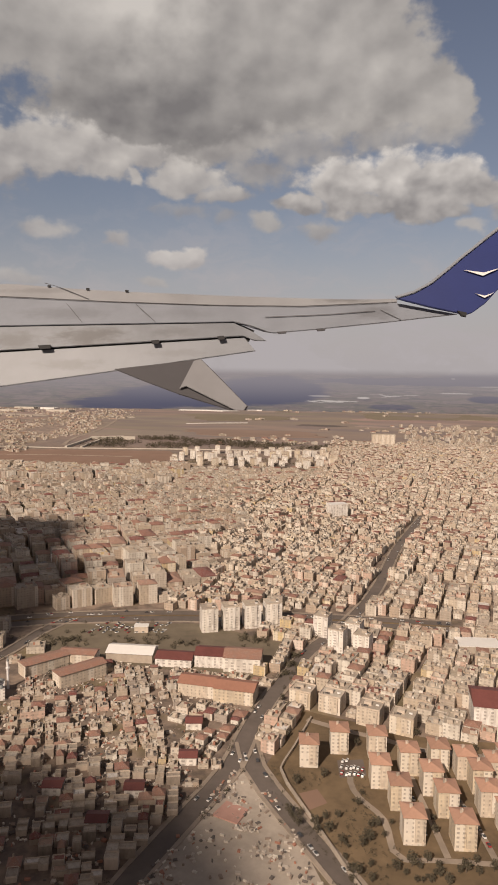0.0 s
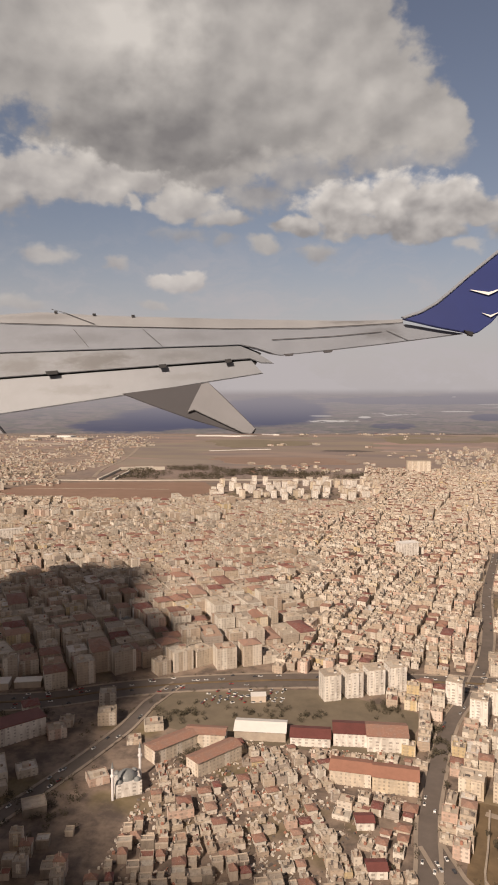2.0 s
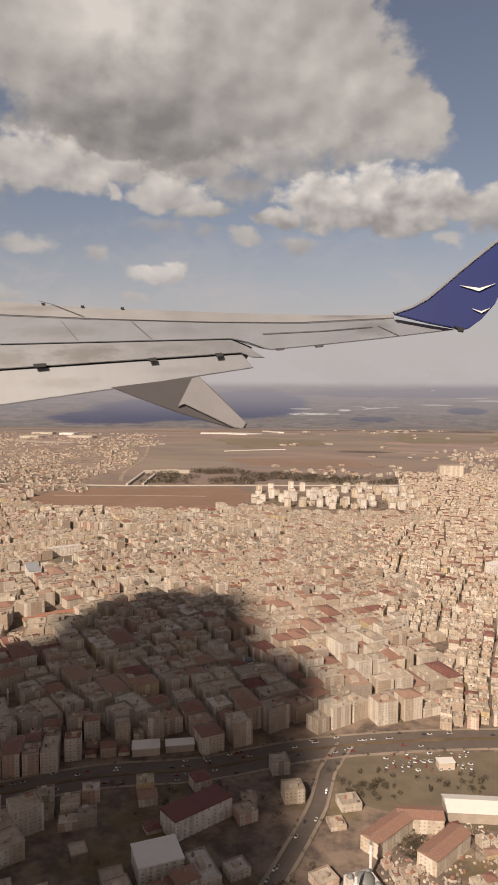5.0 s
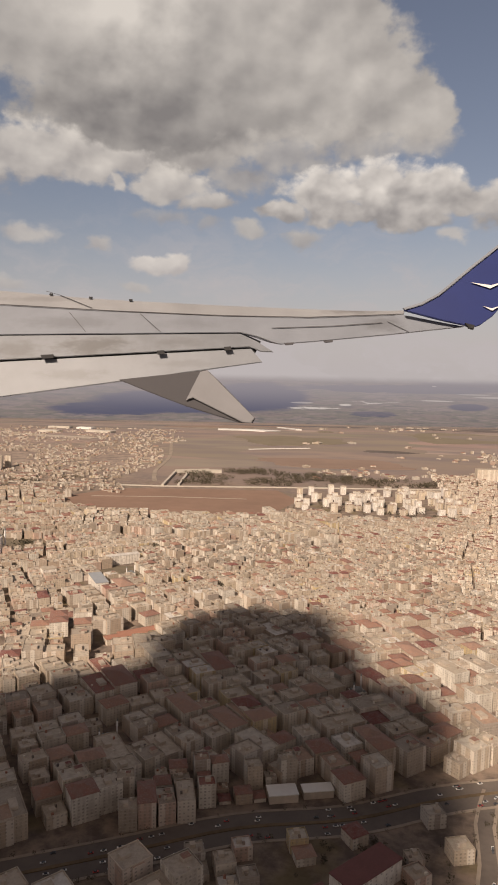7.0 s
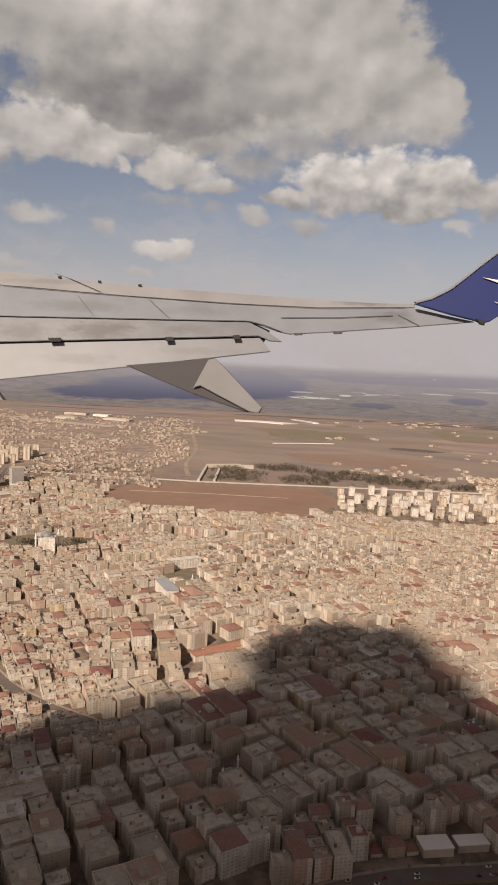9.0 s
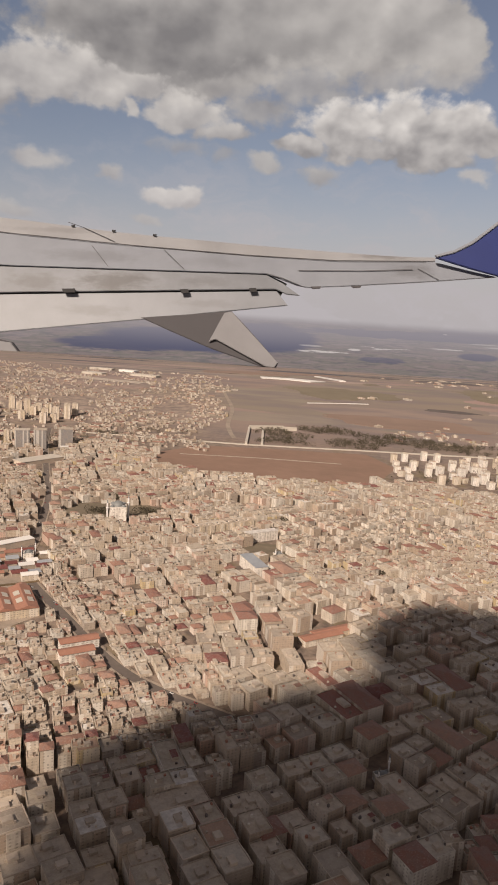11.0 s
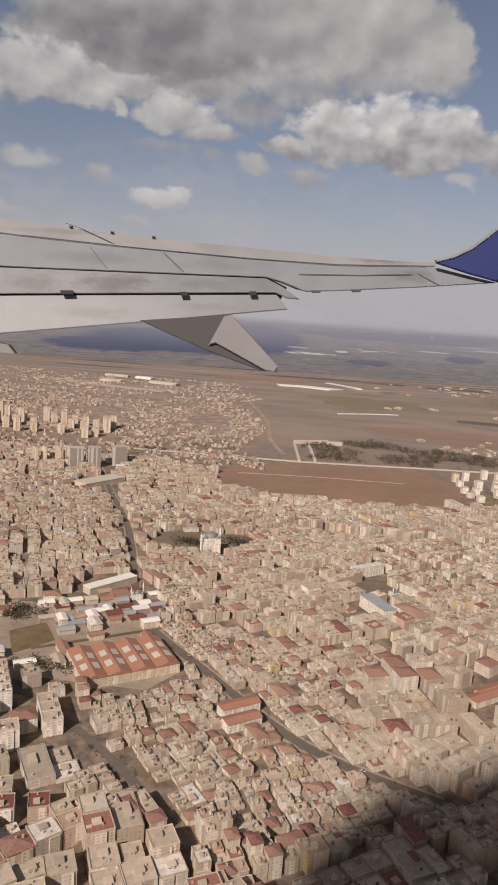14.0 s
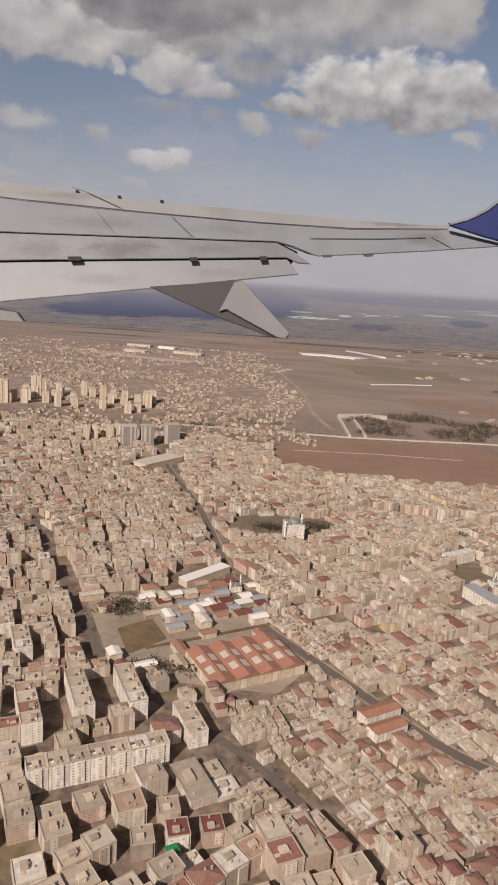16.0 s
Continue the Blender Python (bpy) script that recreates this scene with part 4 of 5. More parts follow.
hall(-400, 326, 38, 17, 6, 4.5, M_WHITE, M_ORANGE, "hall with a salmon roof", "market_hall", "market hall")
hall(-397, 317, 38, 15, 6, 4.0, M_WHITE, M_ORANGE, "hall with a salmon roof", "market_hall", "market hall")
hall(-291, 366, 40, 22, 6, 3.2, M_CREAM, M_ORANGE, "low workshop with an orange roof", "workshop", "workshop")
hall(-286, 373, 40, 22, 6, 3.2, M_CREAM, M_ORANGE, "low workshop with an orange roof", "workshop", "workshop")
hall(-460, 240, 36, 3.4, 2.8, 5.4, M_HUT, M_TARP, "small hut roofed with a green tarpaulin", "hut", "hut", gable=False)
hall(-498, 434, 56, 33, 7, 4.0, M_PLAIN, M_WHITEROOF, "long hall with a white sheet roof", "market_hall", "market hall", gable=False)
hall(-380, 456, 40, 9, 8, 8.0, M_WHITE, M_FLAT, "white square block with a flat roof", "office_building", "office building", gable=False)
hall(-340, 446, 124, 24, 8, 7.0, M_WHITE, M_BLUEROOF, "bluish white block with a grey roof", "office_building", "office building", gable=False)
hall(-345, 507, 40, 24, 6, 6.5, M_WHITE, M_FLAT, "long white school block behind the square", "school_building", "school building", gable=False)
tagged(link("hedge", ribbon([(-506, 352), (-478, 372), (-450, 393)], 1.5, -0.2, 0.7), M_GRASS), "clipped olive hedge beside the school", "hedge")
# the walled camp by the highway
tagged(link("highway", ribbon([(-640, 842), (-520, 852), (-417, 862), (-351, 876), (-285, 892), (-163, 915), (60, 960), (400, 1000)], 4.0, -0.2, 1.0), M_SKYLIGHT), "pale concrete highway past the fields", "highway", kind="structure")
for a, b, h in (((-418, 862), (-436, 985), 3.0), ((-400, 872), (-415, 975), 2.5), ((-436, 985), (-392, 1010), 5.0), ((-392, 1000), (-372, 1005), 5.0)):
    ob = link("perimeter_wall", ribbon([a, b], 3.0, -0.2, h), M_SKYLIGHT)
    tagged(ob, "white perimeter building of the walled camp", "wall")
tagged(link("field_strip", ribbon([(-480, 772), (-390, 790), (-300, 800)], 3.0, -0.2, 0.09), M_SAND), "pale track across the ploughed field", "track", kind="structure")
# things on the plain
for pts, w, mat, h, label in (([(-568, 1900), (-500, 1915), (-410, 1870)], 70, M_WHITEROOF, 2.0, "wide pale greenhouse roofs on the plain"),
                              ([(-390, 1355), (-330, 1395), (-276, 1420)], 5, M_WHITEROOF, 1.0, "pale strip of track on the plain"),
                              ([(-455, 2380), (-351, 1990)], 16, M_WHITEROOF, 3.0, "long pale sheds on the plain"),
                              ([(-1000, 1740), (-930, 1732)], 22, M_SKYLIGHT, 5.0, "long pale warehouse roof"),
                              ([(-905, 1728), (-860, 1722)], 26, M_WHITEROOF, 5.0, "long pale warehouse roof"),
                              ([(-840, 1640), (-770, 1625)], 24, M_SKYLIGHT, 5.0, "long pale warehouse roof"),
                              ([(-960, 1600), (-900, 1590)], 30, M_SKYLIGHT, 5.0, "long pale warehouse roof"),
                              ([(-1080, 1560), (-900, 1500), (-760, 1480)], 40, M_SAND, 0.3, "pale bare plots at the suburb's edge"),
                              ([(-640, 1700), (-560, 1400), (-500, 1180), (-470, 1000), (-440, 900)], 6, M_PAVE, 0.3, "straight road leading out of town")):
    tagged(link("plain_strip", drape(ribbon(smooth_line(pts, 40), w, -0.2, h)), mat), label, "strip", kind="structure")


# sheds of the bazaar behind the school
rnd = random.Random(44)
SHEDS = [(-513, 382), (-497, 372), (-458, 402), (-470, 436), (-492, 430), (-510, 410)]
placed = []
for _ in range(900):
    x, y = rnd.uniform(-513, -458), rnd.uniform(372, 436)
    if inside(x, y, SHEDS) and math.hypot(x + 478, y - 424) > 9 and all(math.hypot(x - a, y - b) > 7.6 for a, b in placed):
        placed.append((x, y))
        roof, tint = rnd.choice(((M_BLUEROOF, "blue-grey"), (M_BLUEROOF, "blue-grey"), (M_WHITEROOF, "white"), (M_REDROOF, "dark red"), (M_FLAT, "beige"), (M_ORANGE, "orange")))
        hall(x, y, 37, rnd.uniform(6, 9.5), rnd.uniform(4.5, 6.5), rnd.uniform(1.8, 2.8), M_HUT, roof, "low bazaar shed with a " + tint + " roof", "shed", "shed", gable=rnd.random() < 0.6)
for x, y in ((-45, 170), (-54.6, 153.5), (-59, 140), (-75, 150), (-48, 188)):
    hall(x, y, 12, 4.6, 4.2, 2.2, M_WHITE, M_REDROOF, "white house with a dark red hipped roof", "house", "house")
# town houses
LOTS = lots()
NEAR, FAR = [], []
for lot in LOTS:
    (NEAR if lot[1] < 112 + max(0, (-lot[0] - 40)) * 0.24 + 47 else FAR).append(lot)
stock = {}
for floors in range(1, 9):
    for tiled in (False, True):
        stock[floors, tiled] = house(floors, tiled, floors * 2 + tiled, M_HUT if floors < 3 else None, name="house" if floors < 3 else "apartment_block")
for x, y, turn, w, d, floors, tiled, r in NEAR:
    set_down(stock[floors, tiled], x, y, turn, w / 7, d / 7, 0.93 + 0.16 * r,
             "low rendered house with a tiled roof" if floors < 3 and tiled else "low flat-roofed rendered house" if floors < 3 else "beige block of flats with a hipped tiled roof" if tiled else "beige rendered block of flats with a flat roof",
             "house" if floors < 3 else "apartment block", "town houses")
for t in stock.values():
    discard(t)


def far_town(name, rows, label, wall=None):
    """All the farther houses in one mesh: walls, parapet, sunk flat roof and stair hut, or a hipped roof."""
    verts, faces, mats, uvs = [], [], [], []

    def quad(a, b, c, d, m, uv=None):
        i = len(verts)
        verts.extend((a, b, c, d))
        faces.append((i, i + 1, i + 2, i + 3))
        mats.append(m)
        uvs.extend(uv or ((0, .03),) * 4)

    for x, y, turn, w, d, floors, tiled, r in rows:
        c, s = math.cos(turn), math.sin(turn)
        h = (floors * STOREY + 0.3) * (0.92 + 0.16 * r)
        lift = land(x, y)

        def at(u, v, z):
            return (x + u * c - v * s, y + u * s + v * c, z + lift)

        def block(u0, u1, v0, v1, z0, z1, m):
            i = len(verts)
            verts.extend(at(u, v, z) for z in (z0, z1) for u, v in ((u0, v0), (u1, v0), (u1, v1), (u0, v1)))
            run = 0.0
            for a, b, q in ((0, 1, u1 - u0), (1, 2, v1 - v0), (2, 3, u1 - u0), (3, 0, v1 - v0)):
                faces.append((i + a, i + b, i + b + 4, i + a + 4))
                mats.append(m)
                uvs.extend(((run, 0), (run + q, 0), (run + q, z1 - z0), (run, z1 - z0)))
                run += q
            return i

        i = block(-w / 2, w / 2, -d / 2, d / 2, -0.3, h, 0)
        if tiled:
            o, e = 0.25, h + min(w, d) * 0.18
            k = max(0.0, (w - d) / 2) + 0.3
            a = [at(u, v, h) for u, v in ((-w / 2 - o, -d / 2 - o), (w / 2 + o, -d / 2 - o), (w / 2 + o, d / 2 + o), (-w / 2 - o, d / 2 + o))]
            j = len(verts)
            verts.extend((*a, at(-k, 0, e), at(k, 0, e)))
            for f in ((0, 1, 5, 4), (1, 2, 5), (2, 3, 4, 5), (3, 0, 4)):
                faces.append(tuple(j + q for q in f))
                mats.append(2)
                uvs.extend(((0, .03),) * len(f))
        else:
            g = 0.22
            ring = [at(u, v, h) for u, v in ((-w / 2 + g, -d / 2 + g), (w / 2 - g, -d / 2 + g), (w / 2 - g, d / 2 - g), (-w / 2 + g, d / 2 - g))]
            sunk = [(p[0], p[1], h - 0.3 + lift) for p in ring]
            j = len(verts)
            verts.extend(ring)
            for q in range(4):
                faces.append((i + 4 + q, i + 4 + (q + 1) % 4, j + (q + 1) % 4, j + q))
                mats.append(0)
                uvs.extend(((0, .03),) * 4)
            quad(*sunk, 1)
            u, v = (r - 0.5) * w * 0.4, (((r * 7) % 1) - 0.5) * d * 0.4
            k = block(u - w * .15, u + w * .15, v - d * .14, v + d * .14, h - 0.3, h + 0.8, 3)
            faces.append((k + 4, k + 5, k + 6, k + 7))
            mats.append(3 if r < 0.8 else 2)
            uvs.extend(((0, .03),) * 4)
            for q in range(2):
                u, v = (((r * 13 + q * .37) % 1) - 0.5) * w * 0.75, (((r * 29 + q * .61) % 1) - 0.5) * d * 0.75
                k = block(u - .35, u + .35, v - .3, v + .3, h - 0.3, h + 0.25 + 0.3 * q, 4)
                faces.append((k + 4, k + 5, k + 6, k + 7))
                mats.append(4)
                uvs.extend(((0, .03),) * 4)
    me = bpy.data.meshes.new(name)
    me.from_pydata(verts, [], faces)
    me.materials.append(wall or M_WALLS), me.materials.append(M_FLATS), me.materials.append(M_TILES), me.materials.append(M_PLAIN), me.materials.append(M_RUBBLE)
    me.polygons.foreach_set("material_index", mats)
    lay = me.uv_layers.new(name="map")
    lay.data.foreach_set("uv", np.array(uvs, dtype=np.float32).ravel())
    me.update()
    return tagged(new(name, me), label, "buildings", kind="stuff")


far_town("town_houses", FAR, "dense beige and terracotta town of flat-roofed blocks")

# ---- the cloud whose shade lies over the middle of the town, behind and above the camera ----
bm = bmesh.new()
# the last two lobes are added only to darken the lower left of view
for cx, cy, rx, ry in ((-215, 375, 48, 45), (-200, 300, 68, 60), (-250, 275, 70, 55), (-290, 235, 70, 75), (-220, 210, 80, 75), (-185, 245, 48, 48), (-300, 165, 72, 70), (-200, 140, 68, 60), (-150, 152, 34, 40), (-112, 118, 62, 44), (-60, 108, 40, 42)):
    k = 420 / SUN_TO.z
    cx += float(shift(cx, cy))
    m = Matrix.Translation((cx + SUN_TO.x * k, cy + SUN_TO.y * k, 420)) @ Matrix.Diagonal((rx, ry, 14, 1))
    bmesh.ops.create_icosphere(bm, subdivisions=4, radius=1.0, matrix=m)
for v in bm.verts:
    d = noise.fractal(v.co * 0.045, 0.9, 2.2, 4)
    v.co.x += 11 * d
    v.co.y += 11 * noise.fractal(v.co * 0.045 + Vector((31, 7, 3)), 0.9, 2.2, 4)
    v.co.z += 6 * d
tagged(link("cloud", bm, M_CLOUD), "low grey cumulus cloud over the town", "cloud", kind="structure")

# ---- the aircraft wing, far off against the sky ----
WING_AT = pose(-198.8, 41.3, 139.1, 90 -6.29, -1.69, 9.59) @ Matrix.Translation((0, 0, -4620)) @ Matrix.Scale(4620 / 1216.6, 4)
M_WING = paint("grey_wing_paint", (0.203, 0.222, 0.258), 0.22, 0.012, 0.45)
M_SLAT = paint("bare_metal_slat", (0.255, 0.263, 0.28), 0.25, 0.010, 0.35)
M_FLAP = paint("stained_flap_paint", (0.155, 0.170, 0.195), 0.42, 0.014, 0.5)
def stained(mat, spots):
    """Darkens a paint with soot and oil in streaks round the given spots of the wing."""
    n = Nodes(mat.node_tree, True)
    b = next(k for k in n.t.nodes if k.type == "BSDF_PRINCIPLED")
    was = b.inputs[0].links[0].from_socket
    p = n("TexCoord").outputs["Object"]
    rough = n.math("SUBTRACT", n.noise(n.vec("MULTIPLY", p, (1.0, 2.5, 1.0)), 0.03, 5.0, 0.65), 0.5)
    total = None
    for x, y, w, h, k in spots:
        d = n.vec("LENGTH", n.vec("MULTIPLY", n.vec("SUBTRACT", p, (x - 441, 784 - y, 0)), (1 / w, 1 / h, 0.0)))
        one = n.math("MULTIPLY", n.range(n.math("ADD", d.outputs["Value"], n.math("MULTIPLY", rough, 1.6)), 1.0, 0.2), k)
        total = one if total is None else n.math("MAXIMUM", total, one)
    n.put(b, 0, n.mix(total, was, (0.05, 0.046, 0.044)))
    return mat


M_AFT = paint("flap_paint", (0.178, 0.194, 0.222), 0.22, 0.014, 0.5)
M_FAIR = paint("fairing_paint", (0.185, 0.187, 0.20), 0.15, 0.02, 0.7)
# fairing grey darkened: the wing's shade on these sides is in the colour
M_SHADESIDE = paint("shaded_fairing_side", (0.058, 0.056, 0.062), 0.15, 0.02, 0.8)
M_BLUE = paint("blue_winglet_paint", (0.008, 0.020, 0.125), 0.15, 0.02, 0.6)
M_JOINT = paint("panel_joint", (0.07, 0.07, 0.075), 0.1, 0.1, 0.8)
M_GAP = paint("dark_gap", (0.02, 0.02, 0.022), 0.1, 0.1, 0.8)

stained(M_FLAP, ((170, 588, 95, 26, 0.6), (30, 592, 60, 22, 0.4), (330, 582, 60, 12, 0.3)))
stained(M_WING, ((690, 548, 50, 22, 0.35), (120, 540, 120, 18, 0.22), (330, 545, 90, 14, 0.15)))
stained(M_AFT, ((140, 640, 80, 14, 0.3), (330, 622, 70, 10, 0.2)))
stained(M_SLAT, ((640, 522, 60, 8, 0.4), (60, 490, 120, 8, 0.2)))
wing = tagged(new("aircraft_wing"), "pale grey aircraft wing with extended flaps and blue winglet", "aircraft wing")
wing.matrix_world = WING_AT


def sheet(name, outline, mat, lift=0.0, thick=6.0, lean=0.6, parent=None, label="", bevel=1.0):
    """A panel of the wing: outline in the wing's own units, leaning back, with thickness."""
    bm = bmesh.new()
    pts = [(x - 441, 784 - y) for x, y in outline]
    fr = [bm.verts.new((x, y, lift - (y - 200) * lean)) for x, y in pts]
    bk = [bm.verts.new((x, y, lift - thick - (y - 200) * lean)) for x, y in pts]
    a = bm.faces.new(fr)
    bm.faces.new(bk[::-1])
    for i in range(len(pts)):
        j = (i + 1) % len(pts)
        bm.faces.new((fr[j], fr[i], bk[i], bk[j]))
    bmesh.ops.recalc_face_normals(bm, faces=bm.faces)
    if bevel:
        bmesh.ops.bevel(bm, geom=list(a.edges), offset=bevel, segments=2, affect="EDGES", clamp_overlap=True)
    bmesh.ops.triangulate(bm, faces=[f for f in bm.faces if len(f.verts) > 4])
    return part(name, bm, mat, parent or wing, label)


def seam(points, width=0.8, lift=3.0, name="seam", parent=None, mat=None):
    """A dark joint drawn on the wing as a thin raised strip."""
    pts = [Vector(p) for p in points]
    left, right = [], []
    for i, p in enumerate(pts):
        d = (pts[min(i + 1, len(pts) - 1)] - pts[max(i - 1, 0)]).normalized()
        o = Vector((-d.y, d.x)) * width / 2
        left.append(p + o), right.append(p - o)
    return sheet(name, [tuple(p) for p in (*left, *right[::-1])], mat or M_JOINT, lift, 1.0, parent=parent, bevel=0)


skin = sheet("skin", [(-160, 562), (-160, 490), (0, 503), (200, 518), (400, 530), (560, 535), (730, 530), (790, 545), (838, 556), (700, 571), (580, 582), (505, 588), (486, 584), (433, 564), (0, 564)], M_WING)
slat = sheet("slat", [(-160, 496), (-160, 458), (0, 473), (80, 482), (155, 490), (230, 496), (320, 502), (420, 509), (540, 516), (640, 521), (700, 522), (735, 521), (733, 529), (560, 534), (400, 529), (200, 517), (0, 502)], M_SLAT, 0.0, 6.0, 0.6, label="bare metal leading edge slat")
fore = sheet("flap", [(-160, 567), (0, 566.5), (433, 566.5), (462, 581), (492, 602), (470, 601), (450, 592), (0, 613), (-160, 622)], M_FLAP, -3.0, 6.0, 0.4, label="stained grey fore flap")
aft = sheet("flap", [(-160, 625), (0, 616), (452, 595), (472, 620), (240, 651), (0, 681), (-160, 702)], M_AFT, -5.0, 6.0, 0.3, label="pale grey aft flap")
sheet("flap_gap", [(-160, 562), (0, 562), (433, 562), (470, 580), (460, 602), (0, 622), (-160, 632)], M_GAP, -12.0, 4.0, 0.4)
seam([(433, 564), (462, 572), (500, 588)], 0.9)
seam([(-160, 487), (0, 503), (160, 515), (400, 529), (560, 535), (715, 530)], 1.0)
seam([(70, 474), (100, 484), (160, 511)], 0.9, parent=slat)
seam([(120, 520), (155, 560)], 0.9, parent=skin)
seam([(250, 524), (290, 562)], 0.9, parent=skin)
seam([(490, 556), (600, 553), (690, 547)], 1.0, parent=skin)
seam([(700, 545), (735, 566)], 0.8, parent=skin)
for x, y, w in ((92, 608, 22), (292, 602, 13), (410, 596, 12)):
    sheet("hinge_bracket", [(x - w / 2, y - 3), (x + w / 2, y - 4), (x + w / 2 + 2, y + 3), (x - w / 3, y + 4)], M_GAP, 4.0, 4.0, 0.4, bevel=0)
for x, y in ((590, 584), (520, 588)):
    sheet("actuator_fairing", [(x - 9, y - 2), (x + 9, y - 3), (x + 7, y + 1), (x - 6, y + 2)], M_SHADESIDE, 2.0, 4.0, 0.4, bevel=0)
for i, (x, w) in enumerate(((415, 22), (447, 26), (500, 20), (545, 30), (590, 24), (620, 26))):
    y = 512 + i * 1.6
    sheet("registration_bar", [(x, y - 2), (x + 4, y - 2), (x + w + 5, y + 4), (x + w, y + 4)], M_JOINT, 4.0, 1.0, 0.9, bevel=0)
for x, y in ((80, 481), (155, 489), (230, 495)):
    sheet("vortex_stud", [(x - 3, y - 2), (x + 3, y - 1.5), (x + 3, y + 2), (x - 3, y + 1.5)], M_GAP, 4.0, 3.0, 0.6, parent=slat, bevel=0)
winglet = sheet("winglet", [(728, 527), (760, 517), (792, 500), (822, 476), (852, 451), (905, 410), (962, 366), (976, 372), (945, 450), (912, 512), (885, 540), (862, 556), (846, 561), (836, 556), (790, 545)], M_BLUE, 2.0, 8.0, 0.2, label="deep blue upturned winglet")
sheet("leading_edge", [(726, 523), (759, 513), (790, 496), (820, 472), (850, 447), (904, 405), (960, 361), (964, 366), (905, 411), (852, 452), (822, 477), (792, 501), (760, 518), (730, 527)], M_WING, 5.0, 8.0, 0.2, parent=winglet, label="pale metal leading edge")
sheet("mark", [(850, 476), (886, 482), (915, 474), (884, 488)], M_LOGO, 6.0, 2.0, 0.2, parent=winglet, bevel=0, label="plain white bird-like mark")
sheet("mark", [(868, 521), (884, 526), (902, 520), (884, 530)], M_LOGO, 6.0, 2.0, 0.2, parent=winglet, bevel=0)
sheet("navigation_light", [(834, 553), (850, 557), (848, 565), (840, 563)], M_GAP, 8.0, 6.0, 0.2)
# fairing sides carry the painted shade, their lit end facet the paler grey
fair = sheet("flap_fairing", [(222, 652), (300, 644), (376, 636), (400, 660), (458, 722), (452, 733), (438, 732), (340, 700), (272, 673)], M_SHADESIDE, 12.0, 10.0, 0.3, label="canoe-shaped flap track fairing")
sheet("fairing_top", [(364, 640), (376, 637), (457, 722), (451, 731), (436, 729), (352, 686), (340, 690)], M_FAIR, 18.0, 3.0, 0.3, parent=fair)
fair = sheet("flap_fairing", [(-90, 680), (8, 702), (94, 800), (89, 812), (78, 814), (0, 789), (-90, 760)], M_SHADESIDE, 12.0, 10.0, 0.3, label="canoe-shaped flap track fairing")
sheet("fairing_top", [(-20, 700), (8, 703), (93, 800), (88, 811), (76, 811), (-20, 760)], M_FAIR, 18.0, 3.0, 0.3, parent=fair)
rnd = random.Random(17)
YARD_AT = []
while len(YARD_AT) < 16:
    x, y = rnd.uniform(-556, -432), rnd.uniform(328, 405)
    if inside(x, y, YARD) and not inside(x, y, PITCH) and math.hypot(x + 459, y - 349) > 28 and math.hypot(x + 512, y - 363) > 18 and all(math.hypot(x - a, y - b) > 9 for a, b in YARD_AT):
        YARD_AT.append((x, y))
        hall(x, y, 37 + rnd.choice((0, 90)), rnd.uniform(6, 12), rnd.uniform(4, 6), rnd.uniform(2, 4), M_CREAM, rnd.choice((M_TILE, M_FLAT, M_WHITEROOF)), "low school building with a pitched roof", "school_building", "school building")
# ---- woods and trees ----
def clumps(bm, x, y, z, size, r, count):
    """Leaf clumps: small ragged tufts of crossed faces."""
    for _ in range(count):
        a, t = r.uniform(0, 6.283), r.uniform(0.15, 1) ** 0.6
        c = Vector((x + size * t * math.cos(a), y + size * t * math.sin(a), z + size * r.uniform(-0.7, 0.9)))
        q = size * r.uniform(0.18, 0.34)
        v = [bm.verts.new(c + Vector((r.uniform(-1, 1), r.uniform(-1, 1), r.uniform(-.8, .8))).normalized() * q) for _ in range(4)]
        for f in ((0, 1, 2), (0, 3, 1), (1, 3, 2), (2, 3, 0)):
            bm.faces.new([v[i] for i in f])


def tree(seed, size):
    r = random.Random(seed)
    top = new("tree")
    bm = tube(size * .09, -0.2, size * 0.8, size * .05, 6)
    for k in range(4):
        a = k * 1.6 + r.random()
        m = Matrix.Translation((0, 0, size * (0.55 + .08 * k))) @ Matrix.Rotation(a, 4, "Z") @ Matrix.Rotation(0.8, 4, "Y") @ Matrix.Translation((0, 0, size * .3))
        bmesh.ops.create_cone(bm, cap_ends=False, segments=5, radius1=size * .04, radius2=size * .015, depth=size * .6, matrix=m)
    part("trunk", bm, M_BARK, top)
    bm = bmesh.new()
    clumps(bm, 0, 0, size * 1.15, size * 0.62, r, 130)
    part("crown", bm, M_TREE, top)
    return top


M_BARK = paint("bark", (0.10, 0.075, 0.055), 0.3, 2.0, 0.95)
trees = [tree(s, q) for s, q in ((1, 1.5), (2, 1.9), (3, 1.2))]
rnd = random.Random(21)
spots = [(-22, 205), (-19, 196), (-20, 188), (-24, 210), (-27, 226), (-21, 231), (-24, 236), (-19, 240), (-23, 245), (-17, 233), (-26, 240), (-41, 172), (-39, 178)]
while len(spots) < 150:
    x, y = rnd.uniform(-30, 60), rnd.uniform(118, 205)
    if inside(x, y, ESTATE) and (y < 156 or rnd.random() < 0.25) and all(math.hypot(x - a, y - b) > 5.5 for a, b in ESTATE_AT):
        spots.append((x, y))
for x, y in spots:
    t = rnd.choice(trees)
    ob = copy_thing(t, pose(x, y, 0, 0, 0, rnd.uniform(0, 360)))
    k = rnd.uniform(0.5, 1.0)
    ob.scale = (k, k, k)
    tagged(ob, "small dark tree with a ragged crown", "tree", "estate trees")
for t in trees:
    discard(t)


